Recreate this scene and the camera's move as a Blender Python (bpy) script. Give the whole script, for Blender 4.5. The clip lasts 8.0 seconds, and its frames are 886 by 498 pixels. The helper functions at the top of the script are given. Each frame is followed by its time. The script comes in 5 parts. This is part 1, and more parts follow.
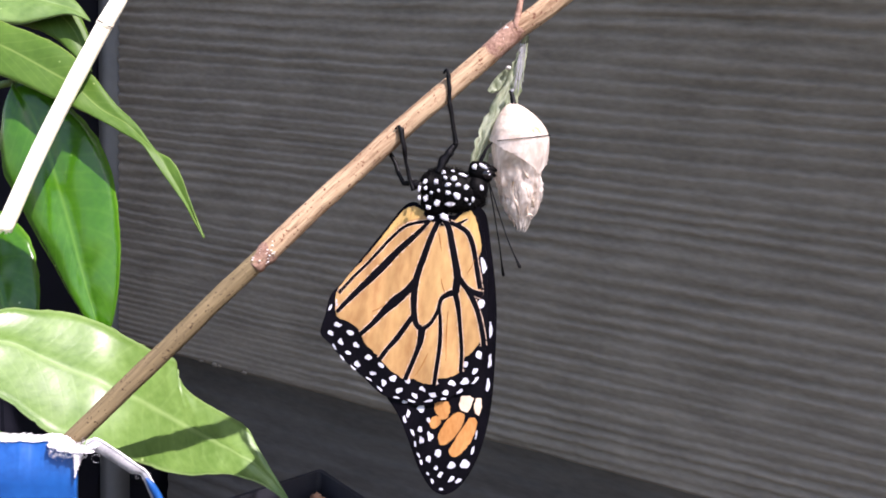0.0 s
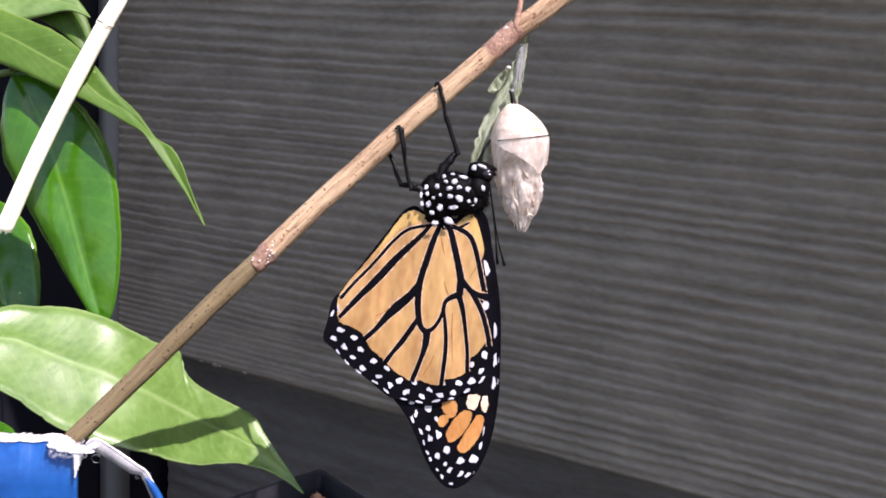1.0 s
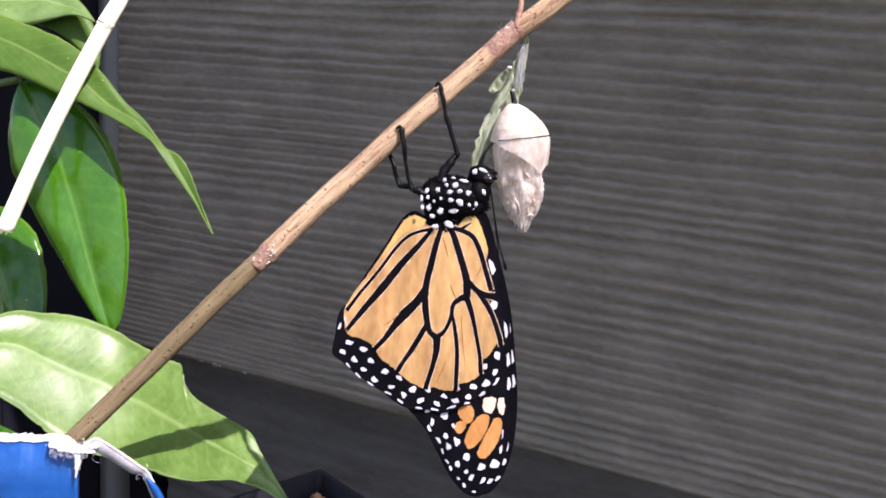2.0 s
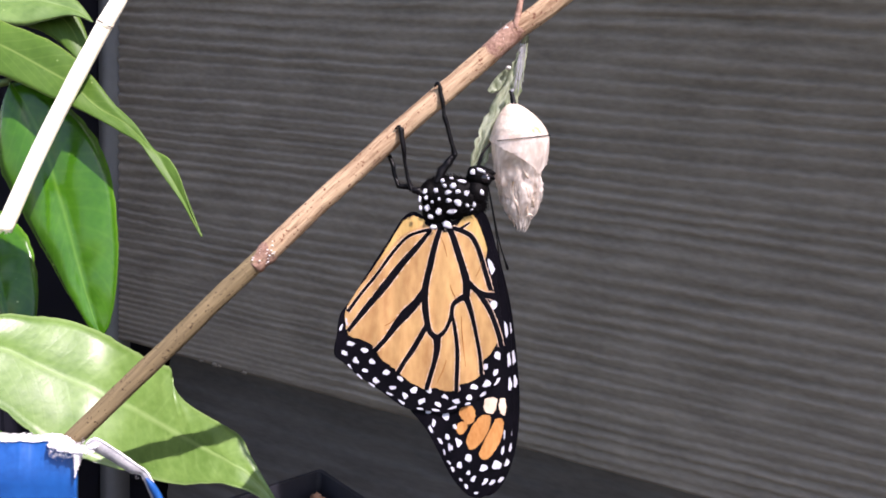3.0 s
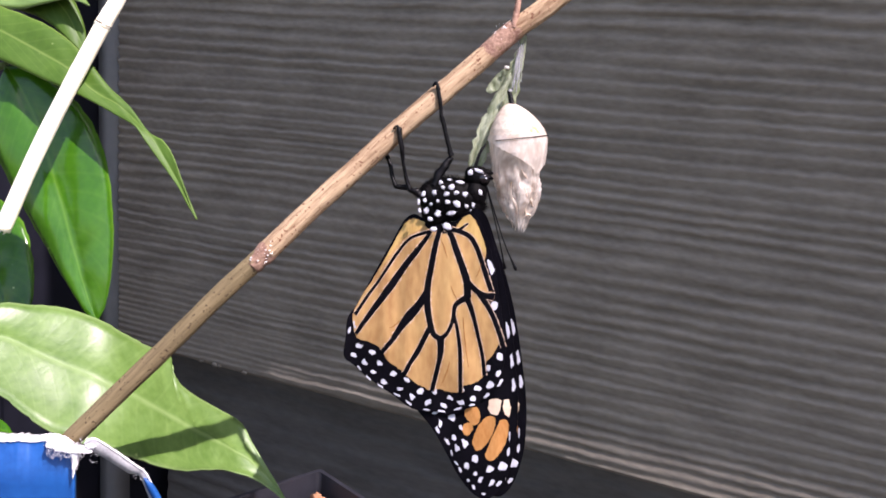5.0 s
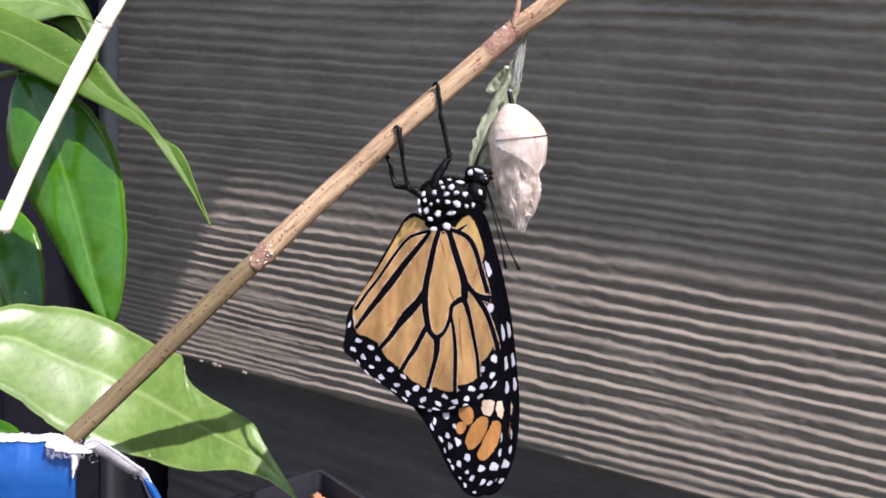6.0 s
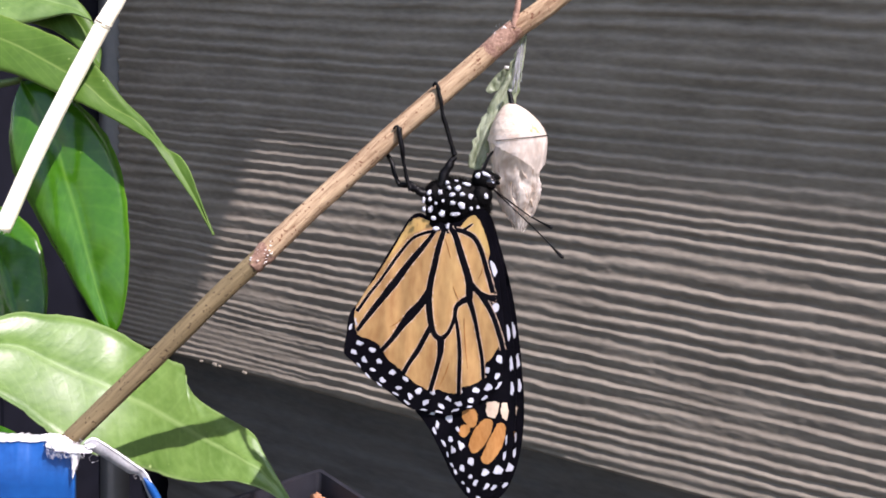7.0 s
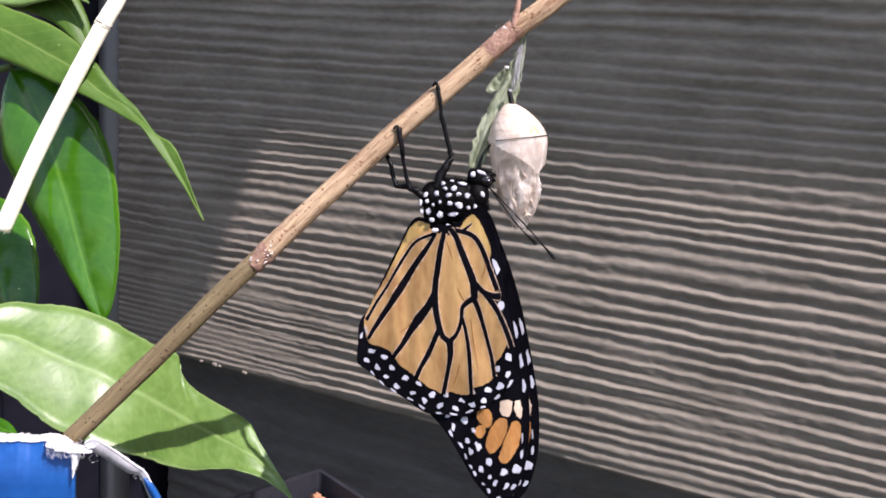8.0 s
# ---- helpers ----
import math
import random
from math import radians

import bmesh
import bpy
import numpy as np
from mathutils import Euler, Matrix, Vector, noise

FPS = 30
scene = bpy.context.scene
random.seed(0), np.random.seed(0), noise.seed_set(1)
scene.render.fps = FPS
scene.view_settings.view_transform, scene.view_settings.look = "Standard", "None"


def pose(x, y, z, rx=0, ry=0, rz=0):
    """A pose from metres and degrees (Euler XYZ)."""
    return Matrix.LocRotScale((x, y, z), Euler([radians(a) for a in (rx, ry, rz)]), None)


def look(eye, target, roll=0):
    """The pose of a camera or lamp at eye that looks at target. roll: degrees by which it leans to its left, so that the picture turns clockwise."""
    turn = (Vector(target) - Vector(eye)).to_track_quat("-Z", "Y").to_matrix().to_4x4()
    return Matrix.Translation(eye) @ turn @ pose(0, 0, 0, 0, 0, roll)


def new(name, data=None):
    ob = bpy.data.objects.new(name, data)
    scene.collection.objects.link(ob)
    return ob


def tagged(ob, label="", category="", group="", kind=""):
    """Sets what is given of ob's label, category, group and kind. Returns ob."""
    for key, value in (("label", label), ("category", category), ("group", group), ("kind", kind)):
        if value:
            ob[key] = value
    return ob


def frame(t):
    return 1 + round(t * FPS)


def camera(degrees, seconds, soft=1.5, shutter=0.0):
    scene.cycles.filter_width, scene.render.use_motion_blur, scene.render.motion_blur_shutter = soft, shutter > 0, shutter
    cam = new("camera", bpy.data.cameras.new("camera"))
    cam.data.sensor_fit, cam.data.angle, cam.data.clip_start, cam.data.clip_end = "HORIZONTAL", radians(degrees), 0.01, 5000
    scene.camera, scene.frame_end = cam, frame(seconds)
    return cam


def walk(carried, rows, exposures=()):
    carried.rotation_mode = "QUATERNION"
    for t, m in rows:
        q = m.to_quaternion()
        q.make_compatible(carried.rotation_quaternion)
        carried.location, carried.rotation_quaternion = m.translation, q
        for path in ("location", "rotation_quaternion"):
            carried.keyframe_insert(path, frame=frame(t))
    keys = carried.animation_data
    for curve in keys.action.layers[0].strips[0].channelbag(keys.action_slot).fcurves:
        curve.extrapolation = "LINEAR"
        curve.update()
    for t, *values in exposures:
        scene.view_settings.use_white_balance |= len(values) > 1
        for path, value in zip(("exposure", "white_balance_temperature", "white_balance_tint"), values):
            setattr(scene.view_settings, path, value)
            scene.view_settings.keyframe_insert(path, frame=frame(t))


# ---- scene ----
from mathutils.geometry import delaunay_2d_cdt

# Fixed view: a tripod 0.24 m from the siding, turned 25 degrees along it and tipped down 11 degrees.
FW = Vector((-0.41321, 0.89084, -0.18884))
RT = Vector((0.89807, 0.43298, 0.07744))
UP = Vector((-0.15075, 0.13759, 0.97895))
EYE = Vector((0.11157, -0.24053, 0.05099))
F = 1414.4


def axes(origin):
    """A pose with x to the right, y up and z towards the tripod."""
    m = Matrix((RT, UP, -FW)).transposed().to_4x4()
    m.translation = origin
    return m


cam = camera(58, 8.0, soft=1.8)
walk(cam, [(0.0, axes(EYE)), (8.0, axes(EYE))], exposures=[(0.0, 1.12, 6900, 18), (0.6, 0.98, 6900, 18), (1.5, 1.02, 6900, 18), (4.6, 1.0, 6980, 21), (5.8, 0.88, 6850, 15), (8.0, 0.84, 6850, 15)])

# ---- light ----
SUN = Vector((0.534, -0.2205, 0.8162)).normalized()
world = bpy.data.worlds.new("sky")
scene.world = world
world.use_nodes = True
sky = world.node_tree.nodes.new("ShaderNodeTexSky")
sky.sky_type = "NISHITA"
sky.sun_disc = False
sky.sun_elevation = math.asin(SUN.z)
sky.sun_rotation = math.atan2(SUN.x, SUN.y)
world.node_tree.links.new(sky.outputs[0], world.node_tree.nodes["Background"].inputs[0])
world.node_tree.nodes["Background"].inputs[1].default_value = 0.15
lamp = bpy.data.lights.new("sun", "SUN")
lamp.energy = 4.8
lamp.angle = radians(0.53)
lamp.color = (1.0, 0.945, 1.0)
sun = new("sun", lamp)
sun.matrix_world = look(SUN * 3, (0, 0, 0))


# ---- materials ----
def lin(r, g, b):
    """Linear colour from 0-255 screen values."""
    return tuple(((v / 255 + 0.055) / 1.055) ** 2.4 if v > 10 else v / 3295 for v in (r, g, b)) + (1.0,)


def material(name, dark, light, scale=200.0, stretch=(1, 1, 1), rough=0.5, bump=0.2, fine=6.0, thin=0.0, coat=0.0,
             spec=0.5, jitter=0.0, rough_var=0.12, depth=0.0004, coord="", specks=None, alpha=1.0):
    """Two-scale noise colour with fine relief; thin: share of light let through; jitter: change from object to object."""
    m = bpy.data.materials.new(name)
    m.use_nodes = True
    nodes, links = m.node_tree.nodes, m.node_tree.links
    shade = nodes["Principled BSDF"]
    out = nodes["Material Output"]
    where = nodes.new("ShaderNodeTexCoord")
    stretched = nodes.new("ShaderNodeMapping")
    stretched.inputs["Scale"].default_value = stretch
    links.new(where.outputs["Object"], stretched.inputs[0])
    if coord:
        own = nodes.new("ShaderNodeAttribute")
        own.attribute_name = coord
        links.new(own.outputs["Vector"], stretched.inputs[0])
    big, small = nodes.new("ShaderNodeTexNoise"), nodes.new("ShaderNodeTexNoise")
    for tex, s, detail in ((big, scale, 3.0), (small, scale * fine, 5.0)):
        tex.inputs["Scale"].default_value = s
        tex.inputs["Detail"].default_value = detail
        links.new(stretched.outputs[0], tex.inputs["Vector"])
    both = nodes.new("ShaderNodeMath")
    both.operation = "MULTIPLY_ADD"
    both.inputs[1].default_value = 0.4
    links.new(small.outputs[0], both.inputs[0])
    part_ = nodes.new("ShaderNodeMath")
    part_.operation = "MULTIPLY"
    part_.inputs[1].default_value = 0.6
    links.new(big.outputs[0], part_.inputs[0])
    links.new(part_.outputs[0], both.inputs[2])
    ramp = nodes.new("ShaderNodeValToRGB")
    ramp.color_ramp.elements[0].position, ramp.color_ramp.elements[1].position = 0.32, 0.68
    ramp.color_ramp.elements[0].color, ramp.color_ramp.elements[1].color = dark, light
    links.new(both.outputs[0], ramp.inputs[0])
    colour = ramp.outputs[0]
    if specks:
        size, share, tint = specks
        dots, cut, stain = nodes.new("ShaderNodeTexNoise"), nodes.new("ShaderNodeMapRange"), nodes.new("ShaderNodeMixRGB")
        dots.inputs["Scale"].default_value, dots.inputs["Detail"].default_value = size, 2.0
        cut.inputs["From Min"].default_value, cut.inputs["From Max"].default_value = share, share + 0.06
        links.new(where.outputs["Object"], dots.inputs["Vector"])
        links.new(dots.outputs[0], cut.inputs["Value"])
        links.new(cut.outputs[0], stain.inputs[0])
        links.new(colour, stain.inputs[1])
        stain.inputs[2].default_value = tint
        colour = stain.outputs[0]
    if jitter:
        info, hsv = nodes.new("ShaderNodeObjectInfo"), nodes.new("ShaderNodeHueSaturation")
        spread = nodes.new("ShaderNodeMapRange")
        spread.inputs["To Min"].default_value, spread.inputs["To Max"].default_value = 1 - jitter, 1 + jitter
        links.new(info.outputs["Random"], spread.inputs["Value"])
        links.new(spread.outputs[0], hsv.inputs["Value"])
        links.new(colour, hsv.inputs["Color"])
        colour = hsv.outputs[0]
    links.new(colour, shade.inputs["Base Color"])
    gloss = nodes.new("ShaderNodeMapRange")
    gloss.inputs["To Min"].default_value, gloss.inputs["To Max"].default_value = max(0.03, rough - rough_var), min(1.0, rough + rough_var)
    links.new(small.outputs[0], gloss.inputs["Value"])
    links.new(gloss.outputs[0], shade.inputs["Roughness"])
    shade.inputs["Specular IOR Level"].default_value = spec
    shade.inputs["Coat Weight"].default_value = coat
    shade.inputs["Alpha"].default_value = alpha
    relief = nodes.new("ShaderNodeBump")
    relief.inputs["Strength"].default_value, relief.inputs["Distance"].default_value = bump, depth
    links.new(both.outputs[0], relief.inputs["Height"])
    links.new(relief.outputs[0], shade.inputs["Normal"])
    if thin:
        see, mix = nodes.new("ShaderNodeBsdfTranslucent"), nodes.new("ShaderNodeMixShader")
        links.new(colour, see.inputs["Color"])
        mix.inputs[0].default_value = thin
        links.new(shade.outputs[0], mix.inputs[1])
        links.new(see.outputs[0], mix.inputs[2])
        links.new(mix.outputs[0], out.inputs["Surface"])
    return m


def leaf_material(name, dark, light, rib, spec=0.5, rough=0.33, rumple=0.25, thin=0.14):
    """Waxy leaf: paler midrib and side veins from the leaf's own length and width coordinates."""
    m = material(name, dark, light, scale=90, rough=rough, bump=rumple, fine=7, thin=thin, spec=spec, depth=0.0003, rough_var=0.07, specks=(420, 0.745, lin(188, 204, 140)))
    nodes, links = m.node_tree.nodes, m.node_tree.links
    uv = nodes.new("ShaderNodeAttribute")
    uv.attribute_name = "leaf"
    split = nodes.new("ShaderNodeSeparateXYZ")
    links.new(uv.outputs["Vector"], split.inputs[0])
    side = nodes.new("ShaderNodeMath")
    side.operation = "ABSOLUTE"
    links.new(split.outputs["Y"], side.inputs[0])
    slant = nodes.new("ShaderNodeMath")
    slant.operation = "MULTIPLY_ADD"
    slant.inputs[1].default_value = -0.12
    links.new(side.outputs[0], slant.inputs[0])
    links.new(split.outputs["X"], slant.inputs[2])
    wave = nodes.new("ShaderNodeMath")
    wave.operation = "MULTIPLY"
    wave.inputs[1].default_value = 150.0
    links.new(slant.outputs[0], wave.inputs[0])
    sine = nodes.new("ShaderNodeMath")
    sine.operation = "SINE"
    links.new(wave.outputs[0], sine.inputs[0])
    vein = nodes.new("ShaderNodeMapRange")
    vein.inputs["From Min"].default_value, vein.inputs["From Max"].default_value = 0.75, 1.0
    vein.inputs["To Max"].default_value = 0.15
    links.new(sine.outputs[0], vein.inputs["Value"])
    mid = nodes.new("ShaderNodeMapRange")
    mid.inputs["From Min"].default_value, mid.inputs["From Max"].default_value = 0.07, 0.0
    links.new(side.outputs[0], mid.inputs["Value"])
    hem = nodes.new("ShaderNodeMapRange")
    hem.inputs["From Min"].default_value, hem.inputs["From Max"].default_value = 0.94, 0.985
    links.new(side.outputs[0], hem.inputs["Value"])
    lines = nodes.new("ShaderNodeMath")
    lines.operation = "MAXIMUM"
    links.new(vein.outputs[0], lines.inputs[0])
    links.new(hem.outputs[0], lines.inputs[1])
    most = nodes.new("ShaderNodeMath")
    most.operation = "MAXIMUM"
    links.new(lines.outputs[0], most.inputs[0])
    links.new(mid.outputs[0], most.inputs[1])
    soft = nodes.new("ShaderNodeMath")
    soft.operation = "MULTIPLY"
    soft.inputs[1].default_value = 0.6
    links.new(most.outputs[0], soft.inputs[0])
    blend = nodes.new("ShaderNodeMixRGB")
    blend.inputs[2].default_value = rib
    links.new(soft.outputs[0], blend.inputs[0])
    shade = nodes["Principled BSDF"]
    old = shade.inputs["Base Color"].links[0].from_socket
    links.new(old, blend.inputs[1])
    links.new(blend.outputs[0], shade.inputs["Base Color"])
    see = next(n for n in nodes if n.type == "BSDF_TRANSLUCENT")
    links.new(blend.outputs[0], see.inputs["Color"])
    relief = next(n for n in nodes if n.type == "BUMP")
    add = nodes.new("ShaderNodeMath")
    add.operation = "MULTIPLY_ADD"
    add.inputs[1].default_value = -0.3
    links.new(relief.inputs["Height"].links[0].from_socket, add.inputs[2])
    links.new(most.outputs[0], add.inputs[0])
    links.new(add.outputs[0], relief.inputs["Height"])
    return m


SIDING = material("painted_siding", lin(107, 100, 91), lin(134, 126, 115), scale=110, stretch=(0.45, 1, 1), rough=0.8, bump=0.6, fine=7, depth=0.0004, spec=0.14)


def shade_grooves(m):
    """Groove shade put into the paint colour: darker in the grooves, paler on the raised grain."""
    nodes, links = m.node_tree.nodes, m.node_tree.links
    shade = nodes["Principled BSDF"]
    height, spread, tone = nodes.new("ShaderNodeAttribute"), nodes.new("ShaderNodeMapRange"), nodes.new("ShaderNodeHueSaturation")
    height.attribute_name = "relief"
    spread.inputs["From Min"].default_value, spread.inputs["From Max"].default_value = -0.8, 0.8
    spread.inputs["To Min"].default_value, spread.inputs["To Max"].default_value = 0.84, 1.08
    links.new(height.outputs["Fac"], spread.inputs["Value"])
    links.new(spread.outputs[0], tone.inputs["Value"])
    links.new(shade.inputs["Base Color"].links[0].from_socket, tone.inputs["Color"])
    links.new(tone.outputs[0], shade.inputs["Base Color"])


shade_grooves(SIDING)
# Siding below the lap: its shade is put into a darker colour.
SHADED_SIDING = material("shaded_siding", lin(78, 75, 73), lin(102, 98, 95), scale=90, stretch=(0.3, 1, 1), rough=0.75, bump=0.4, fine=7, depth=0.0004, spec=0.2)
TRIM = material("grey_trim_paint", lin(116, 119, 124), lin(134, 136, 140), scale=40, rough=0.55, bump=0.1)
NAVY = material("dark_navy", lin(15, 16, 24), lin(24, 25, 35), scale=30, rough=0.7, bump=0.1, spec=0.15)
# Unseen ground, toned dark to limit light bounced onto the boards.
DARK_GROUND = material("dark_ground", lin(40, 33, 28), lin(72, 60, 50), scale=60, rough=0.95, bump=1.0, depth=0.006)
ORANGE = material("orange_wing_scales", lin(154, 112, 70), lin(198, 160, 106), scale=75, stretch=(1.5, 0.6, 1), rough=0.5, bump=0.5, fine=8, thin=0.18, spec=0.3, depth=0.0003)
DEEP_ORANGE = material("deep_orange_wing_scales", lin(172, 114, 60), lin(206, 150, 92), scale=160, stretch=(2, 0.8, 1), rough=0.5, bump=0.4, fine=6, thin=0.18, spec=0.3, depth=0.0003)
YELLOW = material("pale_yellow_wing_scales", lin(178, 140, 80), lin(206, 174, 112), scale=90, stretch=(3, 0.6, 1), rough=0.55, bump=0.3, fine=9, thin=0.2, spec=0.25, depth=0.0002)
BLACK = material("black_wing_scales", lin(3, 3, 6), lin(10, 8, 15), scale=150, rough=0.7, bump=0.5, fine=8, spec=0.05, depth=0.0002)
WHITE = material("white_wing_scales", lin(168, 168, 180), lin(200, 200, 210), scale=300, rough=0.6, bump=0.3, fine=6, spec=0.2)
CREAM = material("cream_wing_scales", lin(196, 172, 150), lin(218, 196, 174), scale=300, rough=0.6, bump=0.3, fine=6, spec=0.2)
FUR = material("black_fur", lin(3, 3, 4), lin(9, 8, 9), scale=500, rough=0.6, bump=0.6, fine=5, spec=0.06)
CHITIN = material("black_chitin", lin(4, 4, 5), lin(13, 11, 15), scale=600, rough=0.45, bump=0.4, fine=4, spec=0.15)
EYE_GLOSS = material("compound_eye", lin(14, 12, 14), lin(26, 22, 26), scale=900, rough=0.12, bump=0.05, spec=0.6)
BARK_TAN = material("tan_dry_bark", lin(104, 76, 58), lin(204, 178, 146), scale=620, stretch=(1, 1, 0.11), rough=0.9, bump=1.0, fine=5, depth=0.0004, spec=0.08, coord="grain", specks=(1700, 0.625, lin(104, 68, 54)))
BARK_OLIVE = material("olive_brown_bark", lin(92, 80, 60), lin(132, 116, 88), scale=600, stretch=(1, 1, 0.08), rough=0.8, bump=0.8, fine=4, depth=0.0003, spec=0.12, coord="grain", specks=(1800, 0.63, lin(58, 44, 34)))
BARK_RED = material("reddish_bark_scar", lin(104, 74, 64), lin(170, 138, 120), scale=500, rough=0.8, bump=0.9, fine=4, depth=0.0004, spec=0.2)
BARK_PALE = material("bleached_stick", lin(255, 244, 212), lin(255, 252, 234), scale=600, stretch=(1, 1, 0.05), rough=0.6, bump=0.25, fine=4, coord="grain")
SHELL = material("papery_chrysalis_shell", lin(230, 216, 205), lin(246, 241, 236), scale=420, stretch=(1, 1, 0.3), rough=0.2, bump=0.6, fine=4, thin=0.3, spec=0.7, depth=0.0005, alpha=0.46)
FLAP = material("papery_shell_flap", lin(226, 208, 195), lin(242, 234, 227), scale=420, stretch=(1, 1, 0.3), rough=0.25, bump=0.5, fine=4, thin=0.3, spec=0.6, depth=0.0004, alpha=0.7)


def patchy(m, low, high):
    """Thin and thick patches: opacity from the material's own coarse noise."""
    nodes, links = m.node_tree.nodes, m.node_tree.links
    tex, spread = nodes.new("ShaderNodeTexNoise"), nodes.new("ShaderNodeMapRange")
    where, squash = nodes.new("ShaderNodeTexCoord"), nodes.new("ShaderNodeMapping")
    squash.inputs["Scale"].default_value = (1, 1, 0.4)
    tex.inputs["Scale"].default_value, tex.inputs["Detail"].default_value, tex.inputs["Distortion"].default_value = 330, 4.0, 1.2
    spread.inputs["From Min"].default_value, spread.inputs["From Max"].default_value = 0.40, 0.64
    spread.inputs["To Min"].default_value, spread.inputs["To Max"].default_value = low, high
    links.new(where.outputs["Object"], squash.inputs[0])
    links.new(squash.outputs[0], tex.inputs["Vector"])
    links.new(tex.outputs[0], spread.inputs["Value"])
    links.new(spread.outputs[0], nodes["Principled BSDF"].inputs["Alpha"])


patchy(SHELL, 0.12, 0.85)
patchy(FLAP, 0.5, 0.95)
CAP = material("white_chrysalis_cap", lin(206, 184, 166), lin(232, 222, 210), scale=260, rough=0.35, bump=0.9, fine=6, thin=0.25, specks=(520, 0.60, lin(196, 170, 132)))
DRY_LEAF = material("shrivelled_pale_leaf", lin(124, 138, 100), lin(202, 208, 184), scale=380, stretch=(1, 1, 0.35), rough=0.28, bump=0.9, fine=4, thin=0.45, depth=0.0008, alpha=0.8)
PALE_SCALES = material("pale_vein_lining", lin(190, 158, 136), lin(212, 184, 164), scale=400, rough=0.6, bump=0.3, spec=0.2)
# Rim plastic a step lighter than the pot wall.
RIM_PLASTIC = material("lighter_plastic_rim", lin(20, 21, 29), lin(36, 36, 44), scale=120, rough=0.6, bump=0.4)
CREASE = material("brown_wing_crease", lin(120, 76, 36), lin(160, 108, 58), scale=400, rough=0.6, bump=0.3, spec=0.2)
SILK = material("white_silk", lin(214, 208, 204), lin(245, 242, 240), scale=500, rough=0.4, bump=0.8, fine=4, thin=0.3)
BLUE = material("glossy_blue_card", lin(2, 60, 124), lin(5, 80, 150), scale=60, rough=0.5, bump=0.15, fine=14)
PAPER = material("torn_white_paper", lin(196, 194, 200), lin(230, 228, 230), scale=400, rough=0.9, bump=0.9, fine=4, depth=0.0005)
# White paper greyed for the flap's shade; also the silk wisp's own grey.
SHADED_PAPER_SILK = material("shaded_paper_grey_silk", lin(140, 140, 146), lin(186, 186, 190), scale=300, rough=0.8, bump=0.5, thin=0.3)
PLASTIC = material("black_pot_plastic", lin(9, 11, 20), lin(19, 22, 34), scale=80, rough=0.35, bump=0.2, fine=8)
CHAFF = material("dry_leaf_litter", lin(128, 82, 58), lin(206, 154, 116), scale=200, rough=0.7, bump=0.7)
SOIL = material("potting_soil", lin(34, 27, 24), lin(70, 56, 48), scale=160, rough=0.95, bump=1.0, depth=0.002)
BOARD_GREY = material("plain_grey_board", lin(120, 118, 112), lin(150, 146, 140), scale=300, rough=0.9, bump=0.4)
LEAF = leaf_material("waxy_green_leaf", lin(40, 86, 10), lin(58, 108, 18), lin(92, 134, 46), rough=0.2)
# A paler green than the other two blade materials.
LEAF_BRIGHT = leaf_material("pale_green_leaf", lin(68, 98, 37), lin(102, 130, 66), lin(126, 150, 94), spec=0.7, rough=0.43, rumple=0.55, thin=0.07)
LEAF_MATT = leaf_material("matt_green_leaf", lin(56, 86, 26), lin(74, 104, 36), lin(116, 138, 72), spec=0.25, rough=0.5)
STEM = material("green_stem", lin(56, 84, 28), lin(92, 112, 52), scale=120, rough=0.6, bump=0.4)


# ---- mesh helpers ----
def part(name, bm, mat, parent=None, label="", smooth=True):
    """Links a bmesh as one mesh object, under a parent if given."""
    mesh = bpy.data.meshes.new(name)
    bm.to_mesh(mesh)
    bm.free()
    if smooth:
        for p in mesh.polygons:
            p.use_smooth = True
    mesh.materials.append(mat)
    ob = new(name, mesh)
    ob.parent = parent
    return tagged(ob, label)


def sight(x, y, d):
    """The point d metres out on the camera's ray through picture pixel x, y, from the upper left corner; at 0.1414 m a
    pixel is 0.1 mm.
    """
    return EYE + (FW + RT * ((x - 784) / F) + UP * ((441 - y) / F)) * d


def sheet(x, y, z=0.0):
    """Picture pixels x, y, at 0.1 mm each, to the butterfly's own metres (x right, y up, z towards the tripod)."""
    return Vector(((x - 784) * 1e-4, (441 - y) * 1e-4, z * 1e-4))


def spline(pts, n, closed=False):
    """Catmull-Rom samples, n to a span."""
    pts = [Vector(p) for p in pts]
    k, out = len(pts), []
    for i in range(k if closed else k - 1):
        if closed:
            a, b, c, d = (pts[(i + j) % k] for j in (-1, 0, 1, 2))
        else:
            a, b, c, d = pts[max(i - 1, 0)], pts[i], pts[i + 1], pts[min(i + 2, k - 1)]
        for j in range(n):
            t = j / n
            out.append(0.5 * (2 * b + (c - a) * t + (2 * a - 5 * b + 4 * c - d) * t * t + (3 * b - a - 3 * c + d) * t ** 3))
    if not closed:
        out.append(pts[-1])
    return out


